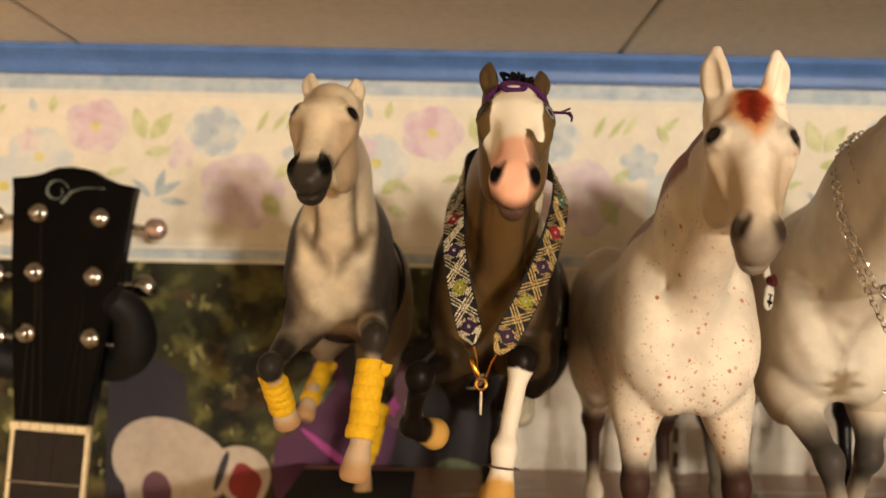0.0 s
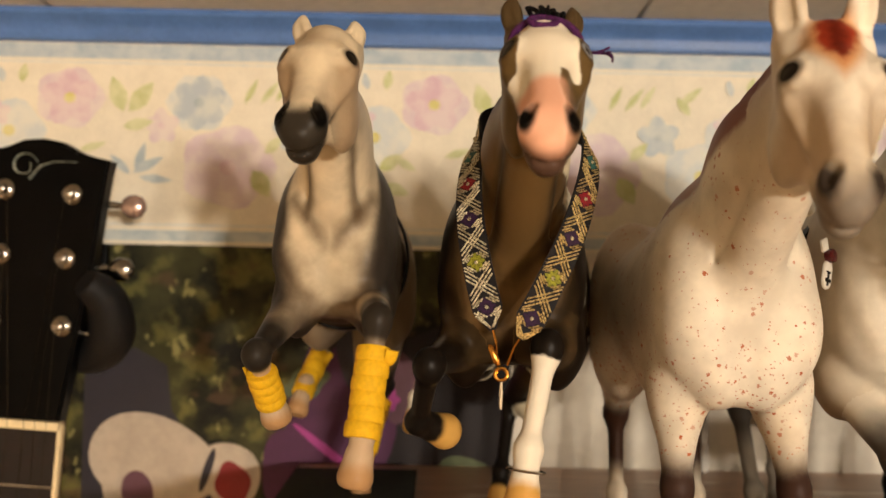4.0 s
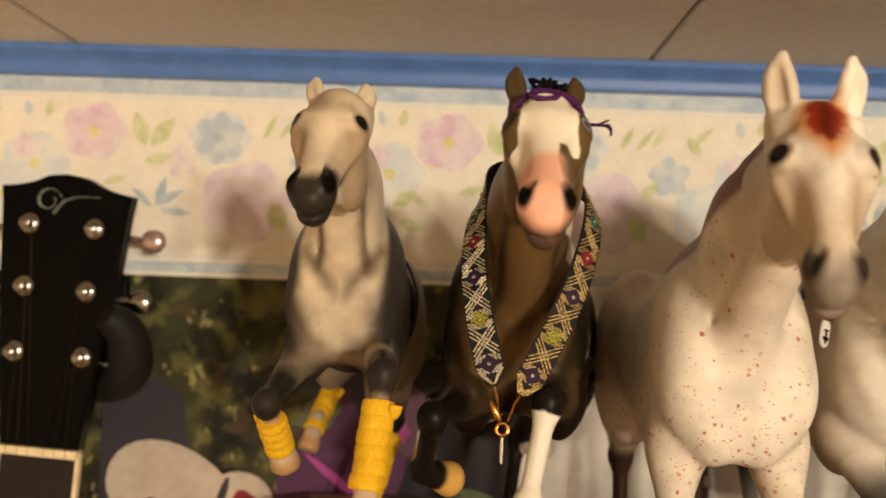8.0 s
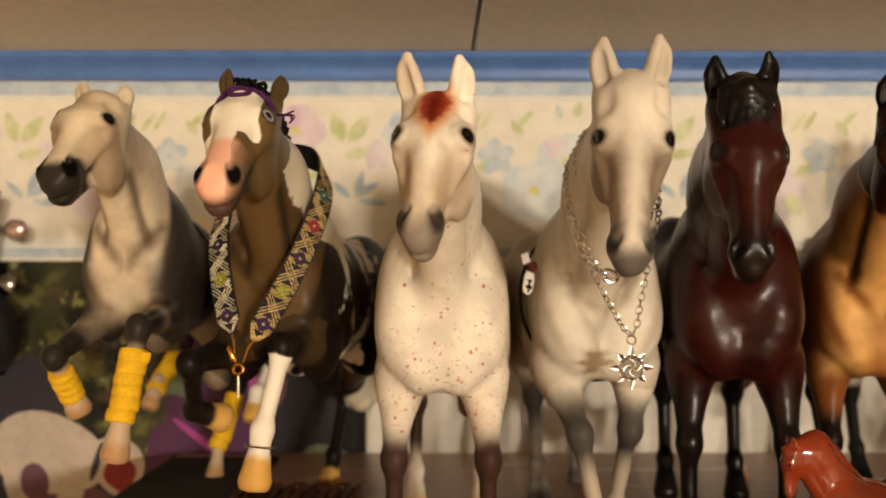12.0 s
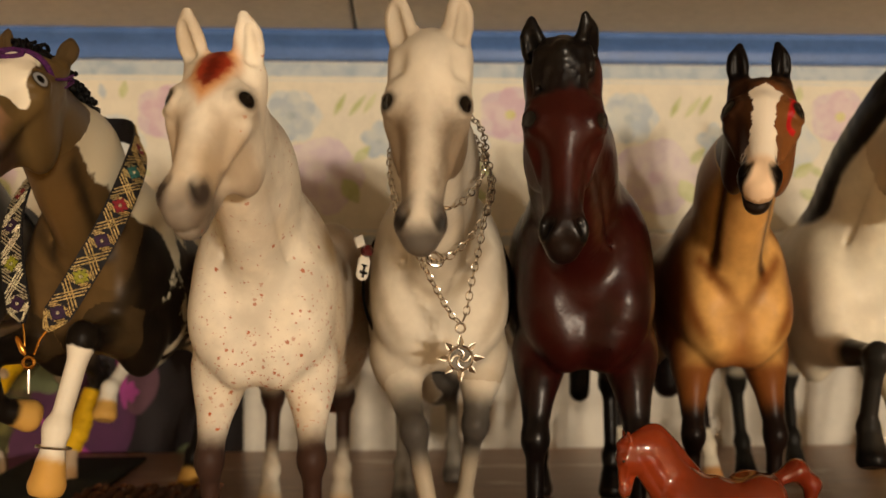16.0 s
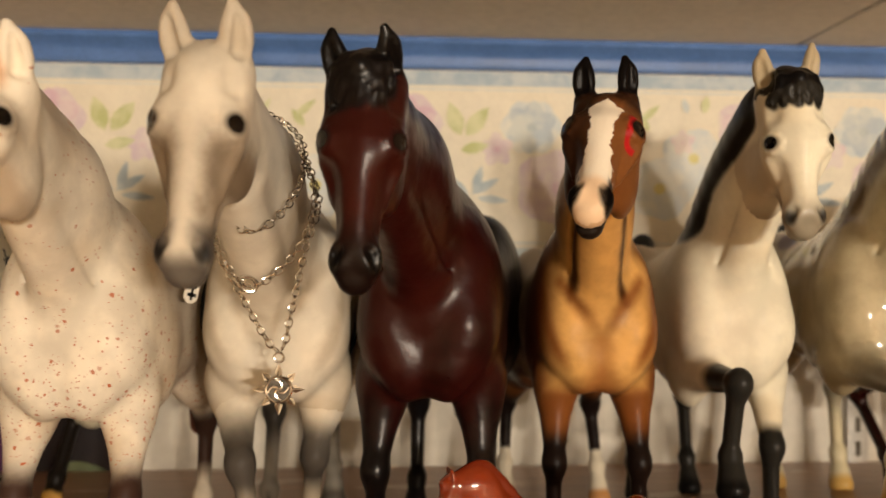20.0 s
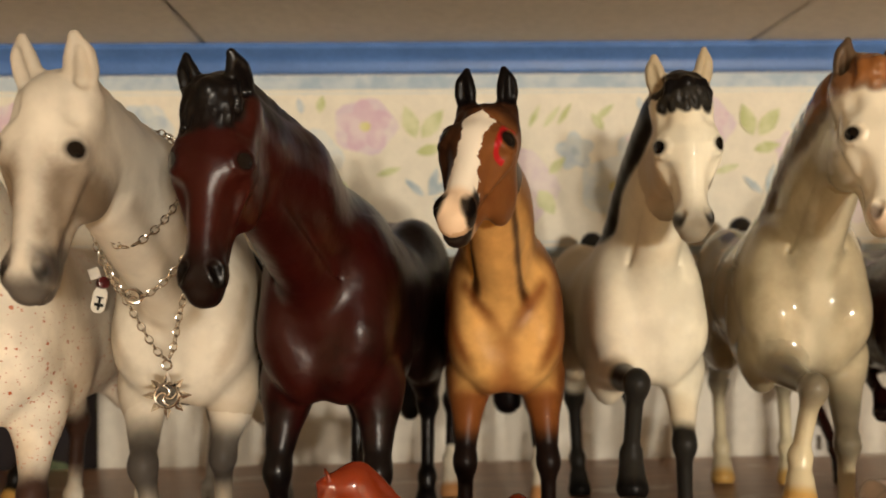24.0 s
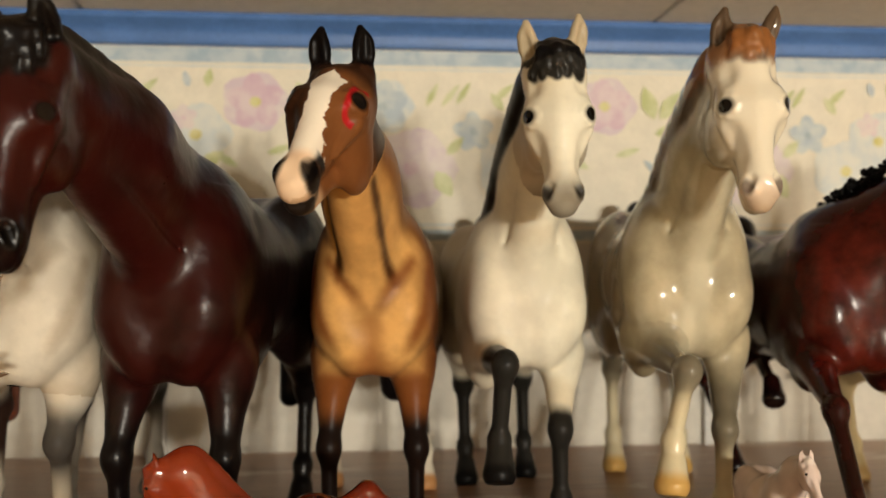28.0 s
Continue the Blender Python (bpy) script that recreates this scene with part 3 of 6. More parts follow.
def coat(name, base, layers, rough=0.45, gloss=0.0, mottle=0.12, grain=55.0, specks=None, dapple=None, second=None, spec=0.09, relief=0.10):
    """Painted plastic: a base colour, then layers (colour, field name, softness, ragged edge, edge scale, strength)."""
    n = Nodes(name)
    f = n.noise(grain, 4, 0.55)
    c = srgb(base)
    col = n.mix(n.ramp(f, 0.3, 0.72), tuple(x * (1 - mottle * 2) for x in c[:3]) + (1,), tuple(min(1, x * (1 + mottle)) for x in c[:3]) + (1,))
    if second:
        col = n.mix(n.math("MULTIPLY", n.ramp(n.noise(22, 3), 0.45, 0.7), second[1]), col, srgb(second[0]))
    if dapple:
        vo = n.voronoi(dapple[1])
        spot = n.ramp(n.math("ADD", vo.outputs["Distance"], n.math("MULTIPLY", n.noise(200, 2), 0.2)), 0.25, 0.62)
        where = n.ramp(n.attr("body"), -0.4, 0.3)
        col = n.mix(n.math("MULTIPLY", n.math("MULTIPLY", spot, where), dapple[2]), col, srgb(dapple[0]))
    for colour, key, soft, ragged, scale, strength in layers:
        m = n.math("ADD", n.attr(key), n.math("MULTIPLY", n.math("SUBTRACT", n.noise(scale, 4, 0.6), 0.5), ragged))
        m = n.math("MULTIPLY", n.ramp(m, -soft, soft), strength)
        col = n.mix(m, col, srgb(colour))
    if specks:
        colour, scale, size, key = specks
        for sc, sz in ((scale, size), (scale * 1.9, size * 0.8)):
            vo = n.voronoi(sc)
            sep = n.add("ShaderNodeSeparateColor")
            n.put(sep.inputs[0], vo.outputs["Color"])
            keep = n.math("LESS_THAN", sep.outputs[0], n.attr(key))
            r = n.math("MULTIPLY_ADD", sep.outputs[1], sz, sz * 0.3)
            wob = n.math("ADD", vo.outputs["Distance"], n.math("MULTIPLY", n.math("SUBTRACT", n.noise(sc * 5, 2), 0.5), sz * 2.4))
            dot = n.math("MULTIPLY", n.math("LESS_THAN", wob, r), keep)
            col = n.mix(n.math("MULTIPLY", dot, n.math("MULTIPLY_ADD", sep.outputs[2], 0.5, 0.45)), col, srgb(colour))
    eye = n.ramp(n.attr("eye"), -0.0002, 0.0003)
    col = n.mix(eye, col, srgb("0a0706"))
    rr = n.math("MULTIPLY", n.math("MULTIPLY_ADD", f, 0.16, rough - 0.08), n.math("SUBTRACT", 1.0, n.math("MULTIPLY", eye, 0.85)))
    n.bump(n.math("ADD", n.math("MULTIPLY", n.noise(260, 3), 0.14), n.math("ADD", n.noise(52, 2), n.math("MULTIPLY", n.noise(24, 2), 1.6))), relief, 0.0016)
    n.bsdf.inputs["Subsurface Weight"].default_value = 0.0
    n.bsdf.inputs["Coat Roughness"].default_value = 0.06
    return n.done(col, rr, 0.0, n.math("MAXIMUM", n.math("MULTIPLY", eye, 0.6), gloss), spec)


def horse(h, label, paint, step=0.0009, name="horse_figurine"):
    """One figurine: paint(fields, g) returns the material and may add fields."""
    sk, g = sculpt(h)
    verts, quads = sk.surface(step)
    p = verts
    q = p - g["poll"]
    L, D = g["L"], g["D"]
    hu, hv, hw = q @ g["u"] / L, q @ g["v"] / D, q @ g["w"] / D
    run, which = leg_run(p, g["legs"])
    f = dict(hu=hu, hv=hv, hw=hw, run=run, which=which, p=p, md=g["mane"].field(p) if g["mane"].items else np.full(len(p), 0.1), td=g["tail"].field(p), ed=g["ears"].field(p))
    onhead = np.exp(-np.maximum(0, np.maximum.reduce([np.abs(hw) - 0.24, -hu - 0.35, hu - 1.1, np.abs(hv) - 0.36])) * 30)
    f["head"] = onhead
    F = {}
    F["eye"], F["rim"], F["pupil"] = (np.full(len(p), -0.01) for _ in range(3))
    for apex, fr, out in g["eyec"]:
        o = p - apex
        front, up = o @ fr, o @ g["u"]
        d = np.sqrt((front / 1.06) ** 2 + (up / 0.92) ** 2 + (0.5 * (o @ out)) ** 2)
        F["eye"] = np.maximum(F["eye"], 0.037 * D - d)
        F["pupil"] = np.maximum(F["pupil"], 0.022 * D - d)
        F["rim"] = np.maximum(F["rim"], 0.044 * D - np.sqrt((front / 1.15) ** 2 + (up / 0.95) ** 2 + (0.5 * (o @ out)) ** 2))
    nos = np.full(len(p), -0.01)
    for sd in (-1, 1):
        e = g["poll"] + 0.860 * L * g["u"] + D * (0.090 * g["v"] + sd * 0.094 * h.get("mz", 1.0) * g["w"])
        o = p - e
        nos = np.maximum(nos, 0.049 * D - np.sqrt((o @ g["u"] / 1.35) ** 2 + (o @ g["v"] + 0.25 * (o @ g["u"])) ** 2 + (o @ g["w"]) ** 2))
    F["nostril"] = nos
    F["muzzle"] = np.where(onhead > 0.3, hu - 0.80, -1)
    F["points"] = run - 0.85
    F["hoof"] = (run - 2.62) * 0.02
    F["hair"] = 0.0020 - np.minimum(f["md"], f["td"])
    F["tailhair"] = 0.0020 - f["td"]
    # Rises over 5 cm behind the chest front; most coats grow darker by it.
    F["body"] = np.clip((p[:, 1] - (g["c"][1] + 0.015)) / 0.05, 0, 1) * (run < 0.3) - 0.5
    # Airbrushed crease shading, held in the coat colour: neck grooves, then chest muscles.
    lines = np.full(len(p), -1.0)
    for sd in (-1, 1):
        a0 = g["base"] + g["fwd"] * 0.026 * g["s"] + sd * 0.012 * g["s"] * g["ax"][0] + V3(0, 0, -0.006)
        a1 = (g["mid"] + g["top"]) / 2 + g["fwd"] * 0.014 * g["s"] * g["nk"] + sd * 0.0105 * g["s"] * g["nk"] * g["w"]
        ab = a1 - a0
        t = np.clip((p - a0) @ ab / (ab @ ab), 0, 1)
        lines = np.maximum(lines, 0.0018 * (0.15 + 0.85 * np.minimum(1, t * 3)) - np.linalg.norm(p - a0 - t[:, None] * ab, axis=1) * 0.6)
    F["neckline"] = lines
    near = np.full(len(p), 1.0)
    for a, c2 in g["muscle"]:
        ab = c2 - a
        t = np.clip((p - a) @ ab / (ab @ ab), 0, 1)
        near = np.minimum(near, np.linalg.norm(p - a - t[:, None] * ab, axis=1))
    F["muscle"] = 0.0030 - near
    F["ears"] = 0.0012 - f["ed"]
    loc = (p - g["c"]) @ g["ax"].T / g["s"]
    f["bx"], f["by"], f["bz"] = loc[:, 0], loc[:, 1], loc[:, 2]
    nk = g["top"] - g["base"]
    f["nt"] = (p - g["base"]) @ nk / (nk @ nk)
    f["nf"] = (p - g["base"] - f["nt"][:, None] * nk) @ g["fwd"]
    f["nx"] = (p - g["base"] - f["nt"][:, None] * nk) @ g["ax"][0]
    mat = paint(F, f, g)
    origin = np.array([g["c"][0], g["c"][1] + 0.09, 0])
    if "mini" in h:
        k, x, y, rz = h["mini"]
        q = (verts - origin) * k
        c0, s0 = math.cos(radians(rz)), math.sin(radians(rz))
        verts = np.stack([q[:, 0] * c0 - q[:, 1] * s0, q[:, 0] * s0 + q[:, 1] * c0, q[:, 2]], 1)
        ob = skin_object(name, verts, quads, mat, np.zeros(3), F)
        ob.location = (x, y, SH)
    else:
        ob = skin_object(name, verts, quads, mat, origin, F)
    tagged(ob, label, "horse figurine", "horse figurines on the shelf")
    return g


def blaze(f, lo, hi, half, taper=0.0, front=0.02):
    """A face stripe from lo to hi down the head."""
    wd = half + taper * (f["hu"] - 0.5)
    return np.where(f["head"] > 0.4, np.minimum.reduce([(wd - np.abs(f["hw"])), (f["hu"] - lo), (hi - f["hu"]), (f["hv"] - front)]), -0.3)


# ---- the row of horses ----
def face(f, v, other=-1.0):
    """A field that holds on the head only."""
    return np.where(f["head"] > 0.4, v, other)


def paint_grey(F, f, g):
    hu, hv, hw = f["hu"], f["hv"], f["hw"]
    # Browner towards the rear, the outer sides and the bottom of the body.
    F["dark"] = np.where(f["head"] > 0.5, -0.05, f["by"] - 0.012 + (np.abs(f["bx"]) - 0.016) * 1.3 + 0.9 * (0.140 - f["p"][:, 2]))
    F["flank"] = np.where(f["head"] > 0.4, -0.1, np.where(f["run"] < 0.5, f["by"] - 0.014 + 1.6 * (np.maximum(f["bx"], -0.8 * f["bx"]) - 0.012) - 3.0 * np.maximum(0, f["nt"] - 0.25) * 0.1, -0.1))
    F["rump"] = np.where((f["run"] < 0.5) & (f["head"] < 0.4), f["by"] - 0.098, -1)
    F["knee"] = np.where(f["run"] > 0, 0.38 - np.abs(f["run"] - 0.95), -1)
    F["pale"] = np.where(f["run"] > 0, f["run"] - 1.25, -1)
    F["cheek"] = face(f, np.minimum.reduce([np.abs(hw) - 0.085, 0.14 - hv, hu - 0.30, 0.85 - hu]))
    F["nose"] = face(f, hu - 0.76 - 0.09 * (np.abs(hw) < 0.05) * (hv > 0.05) + 0.05 * (np.abs(hw) > 0.08) + 0.10 * (hv < -0.03))
    F["lip"] = face(f, 0.004 - np.abs(hu - 0.975) - 3 * np.abs(hv + 0.065))
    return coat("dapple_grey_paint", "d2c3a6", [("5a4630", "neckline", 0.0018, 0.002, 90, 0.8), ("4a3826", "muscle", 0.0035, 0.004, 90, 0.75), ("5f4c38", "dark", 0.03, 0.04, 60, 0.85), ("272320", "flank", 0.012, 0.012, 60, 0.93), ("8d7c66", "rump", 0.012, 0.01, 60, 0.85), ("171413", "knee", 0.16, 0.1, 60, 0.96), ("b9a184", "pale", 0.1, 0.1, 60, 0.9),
                ("85694a", "cheek", 0.05, 0.06, 80, 0.7), ("110d0c", "nose", 0.05, 0.06, 80, 0.96), ("b08a74", "lip", 0.006, 0.004, 90, 0.6), ("1d1715", "rim", 0.0014, 0, 50, 0.9), ("030303", "nostril", 0.001, 0, 50, 0.95), ("a8835a", "hoof", 0.003, 0.003, 200, 1.0)],
                0.38, 0.0, dapple=("8d8272", 150, 0.5), second=("84694a", 0.55), relief=0.35)


def paint_pinto(F, f, g):
    hu, hv, hw = f["hu"], f["hv"], f["hw"]
    half = np.where(hw < 0, np.interp(hu, (0.1, 0.42, 0.5, 1.0), (0.11, 0.125, 0.20, 0.20)), np.interp(hu, (0.1, 0.3, 0.46, 0.52, 0.66, 0.82), (0.10, 0.13, 0.13, 0.045, 0.042, 0.062)))
    F["white"] = face(f, np.minimum.reduce([half - np.abs(hw), hu - 0.05, hv - 0.0]), -0.3)
    F["nose"] = face(f, np.minimum(hu - 0.61, 0.02 + half - np.abs(hw)))
    F["jaw"] = face(f, np.minimum(0.00 - hv, hu - 0.55))
    F["facebrown"] = face(f, 0.6)
    F["glass"] = np.where(hw > 0, F["eye"], -0.01)
    F["eye"] = np.where(hw > 0, np.minimum(F["eye"], F["pupil"]), F["eye"])
    F["legwhite"] = np.where((f["which"] == 1) | (f["which"] == 2), f["run"] - 1.12, -1)
    F["legblack"] = np.where((f["which"] == 0) | (f["which"] == 3), f["run"] - 0.55, np.where(f["which"] >= 0, f["run"] - 0.7, -1))
    off = (f["run"] < 0.3) & (f["head"] < 0.5)
    F["patch"] = np.where(off & (f["by"] > 0.02), np.clip(8 * (f["by"] - 0.045), -0.3, -0.02), -1)
    F["neckwhite"] = np.where(off, 30 * np.minimum.reduce([f["nx"] - 0.004, 0.004 - f["nf"], (f["nt"] - 0.05) * 0.1, (0.98 - f["nt"]) * 0.1]), -1)
    F["rear"] = np.where(off & (f["nt"] < 0.25), np.minimum((f["by"] - 0.009) * 40, 1) + 14 * np.maximum(0, 0.118 - f["bz"]), -1)
    F["hoof"] = (f["run"] - 2.44) * 0.02
    F["chest"] = np.where(off, 1.0 - np.abs(f["bx"]) / 0.020 - np.maximum(0, f["by"] - 0.02) * 30, -1)
    return coat("pinto_dun_paint", "413320", [("6a5230", "chest", 0.5, 0.3, 60, 0.85), ("15100c", "neckline", 0.0018, 0.002, 90, 0.8), ("15100c", "muscle", 0.0025, 0.004, 90, 0.6), ("15110d", "body", 0.4, 0.5, 30, 0.9), ("120e0b", "rear", 0.25, 0.4, 50, 0.93), ("d8cfb4", "patch", 0.02, 0.9, 34, 1.0), ("64502f", "facebrown", 0.3, 0.5, 60, 0.8), ("d8cfb4", "neckwhite", 0.03, 0.45, 48, 0.97), ("15110e", "legblack", 0.15, 0.1, 60, 0.97), ("e3dccb", "legwhite", 0.015, 0.12, 110, 1.0),
                ("e8e0cc", "white", 0.006, 0.05, 80, 1.0), ("e3ab8e", "nose", 0.05, 0.03, 60, 0.95), ("1d1712", "jaw", 0.05, 0.05, 60, 0.9), ("0b0908", "nostril", 0.0010, 0.001, 200, 1.0), ("120d0a", "rim", 0.0010, 0, 50, 0.9), ("8f9296", "glass", 0.0003, 0, 50, 0.8),
                ("3a2f24", "ears", 0.001, 0, 50, 0.5), ("d8cfb4", "hair", 0.001, 0.001, 200, 0.8), ("c79a50", "hoof", 0.002, 0.004, 160, 1.0)], 0.38, 0.0, relief=0.25)


def paint_fleabitten(F, f, g):
    hu, hv, hw = f["hu"], f["hv"], f["hw"]
    low = np.clip((0.135 - f["p"][:, 2]) / 0.05, 0, 1)
    F["flea"] = np.where(f["head"] > 0.4, 0.02, 0.22 + 0.75 * low)
    F["sock"] = np.where(f["run"] > 0, 0.50 - np.abs(f["run"] - 1.22), -1)
    F["forered"] = np.where(hv > -0.05, 0.066 * np.clip(1 - ((hu - 0.12) / np.where(hu > 0.12, 0.22, 0.18)) ** 2, -3, 1) - np.abs(hw), -0.3)
    F["flea"] = np.where((F["forered"] > -0.04) | (f["run"] > 0.7), 0, F["flea"])
    F["crest"] = np.where((f["head"] < 0.5) & (f["run"] < 0.2), -f["nf"] - (0.0150 - 0.008 * np.clip(f["nt"], 0, 1)) - 0.05 * (f["nt"] < 0.06) - 0.05 * (f["by"] > 0.055), -1)
    F["crest"] = np.where(f["nx"] > 0.002, -1, F["crest"])
    F["hair"] = np.where((f["nx"] > 0.004) & (f["nt"] > 0), -0.01, F["hair"])
    F["foregold"] = F["forered"] + 0.035
    F["foredark"] = F["forered"] - 0.035
    # Shading of the lower cheeks and eye sockets is put into the coat colour.
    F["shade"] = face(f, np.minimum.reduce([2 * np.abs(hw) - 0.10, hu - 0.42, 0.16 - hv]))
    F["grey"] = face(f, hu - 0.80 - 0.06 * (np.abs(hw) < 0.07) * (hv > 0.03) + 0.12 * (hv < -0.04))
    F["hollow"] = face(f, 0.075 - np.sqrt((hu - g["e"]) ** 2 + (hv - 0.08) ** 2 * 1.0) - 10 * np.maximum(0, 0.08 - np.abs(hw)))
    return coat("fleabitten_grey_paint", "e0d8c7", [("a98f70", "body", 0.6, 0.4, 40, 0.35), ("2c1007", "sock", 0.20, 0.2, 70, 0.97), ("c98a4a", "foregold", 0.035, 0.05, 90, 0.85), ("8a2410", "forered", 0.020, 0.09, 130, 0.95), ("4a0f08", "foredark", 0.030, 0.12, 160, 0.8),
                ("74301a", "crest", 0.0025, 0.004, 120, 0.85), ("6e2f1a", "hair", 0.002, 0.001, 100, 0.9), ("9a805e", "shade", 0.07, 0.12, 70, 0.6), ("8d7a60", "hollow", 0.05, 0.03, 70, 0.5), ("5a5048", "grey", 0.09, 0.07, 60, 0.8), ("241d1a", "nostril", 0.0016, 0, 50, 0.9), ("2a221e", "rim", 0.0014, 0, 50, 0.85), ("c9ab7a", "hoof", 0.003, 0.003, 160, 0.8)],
                0.45, 0.0, 0.10, relief=0.25, second=("b39c78", 0.5), specks=("a9501c", 320, 0.24, "flea"))


def paint_palegrey(F, f, g):
    hu, hv, hw = f["hu"], f["hv"], f["hw"]
    F["nostril"] = F["nostril"] - 0.0010
    bridge = 0.062 - 0.02 * np.clip((hu - 0.4) / 0.3, 0, 1) + 0.02 * np.clip((hu - 0.8) / 0.1, 0, 1) - np.abs(hw)
    F["grey"] = face(f, np.minimum(hu - 0.76 + 0.06 * (hv < 0.0), np.maximum(-bridge - 0.005, hu - 0.885)))
    # Face sides and eye sockets get their shading as brown tints in the paint.
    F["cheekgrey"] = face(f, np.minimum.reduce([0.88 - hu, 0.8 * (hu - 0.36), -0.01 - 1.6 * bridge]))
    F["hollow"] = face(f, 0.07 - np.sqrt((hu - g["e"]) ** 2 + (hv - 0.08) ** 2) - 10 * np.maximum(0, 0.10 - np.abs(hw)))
    F["knee"] = np.where(f["run"] > 0, f["run"] - 0.84, -1)
    F["knee2"] = np.where(f["run"] > 0, 0.4 - np.abs(f["run"] - 1.0), -1)
    F["low"] = np.where((f["run"] > 0) & (f["which"] < 2), 0.42 - np.abs(f["run"] - 1.78), -1)
    # Browner at the outer sides, low on the body and towards the rear.
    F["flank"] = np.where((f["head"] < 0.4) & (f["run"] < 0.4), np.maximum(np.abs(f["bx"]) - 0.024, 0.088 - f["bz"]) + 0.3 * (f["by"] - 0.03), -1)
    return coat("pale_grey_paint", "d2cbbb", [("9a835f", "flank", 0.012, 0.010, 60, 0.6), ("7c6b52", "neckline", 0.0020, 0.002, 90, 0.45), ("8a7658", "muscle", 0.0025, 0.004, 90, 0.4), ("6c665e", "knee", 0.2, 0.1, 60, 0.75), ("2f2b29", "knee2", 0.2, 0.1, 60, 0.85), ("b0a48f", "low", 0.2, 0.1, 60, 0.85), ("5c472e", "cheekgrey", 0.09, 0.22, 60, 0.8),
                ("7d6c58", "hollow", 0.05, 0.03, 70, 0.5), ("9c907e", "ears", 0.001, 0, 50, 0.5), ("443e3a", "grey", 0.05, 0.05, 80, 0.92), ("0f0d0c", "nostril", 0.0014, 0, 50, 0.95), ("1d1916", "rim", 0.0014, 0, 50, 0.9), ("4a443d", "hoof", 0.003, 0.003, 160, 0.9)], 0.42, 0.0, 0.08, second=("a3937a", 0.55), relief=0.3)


def paint_bay(F, f, g):
    hu, hv, hw = f["hu"], f["hv"], f["hw"]
    F["legs"] = np.where(f["run"] > 0, f["run"] - 0.62, -1)
    F["nose"] = face(f, hu - 0.74)
    # The red sheen of chest front and face is painted into the colour.
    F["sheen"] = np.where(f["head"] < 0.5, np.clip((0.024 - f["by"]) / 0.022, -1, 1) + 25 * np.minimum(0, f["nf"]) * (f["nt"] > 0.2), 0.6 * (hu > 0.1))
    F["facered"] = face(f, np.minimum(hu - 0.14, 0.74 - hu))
    F["cap"] = face(f, 0.11 - hu - 0.10 * (hw > 0.02))
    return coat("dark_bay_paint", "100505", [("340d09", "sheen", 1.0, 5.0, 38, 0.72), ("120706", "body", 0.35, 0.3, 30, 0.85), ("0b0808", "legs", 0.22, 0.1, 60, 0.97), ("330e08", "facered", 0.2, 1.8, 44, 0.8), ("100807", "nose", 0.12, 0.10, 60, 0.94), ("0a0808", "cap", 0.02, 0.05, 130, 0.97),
                ("0a0808", "hair", 0.0012, 0.001, 120, 0.97), ("090707", "ears", 0.001, 0, 50, 0.97), ("030202", "nostril", 0.001, 0, 50, 0.9), ("080505", "rim", 0.0012, 0, 50, 0.9), ("17110e", "hoof", 0.003, 0.002, 160, 0.9)], 0.31, 0.0, 0.3, 75.0, second=("120505", 0.85), spec=0.22, relief=0.75)


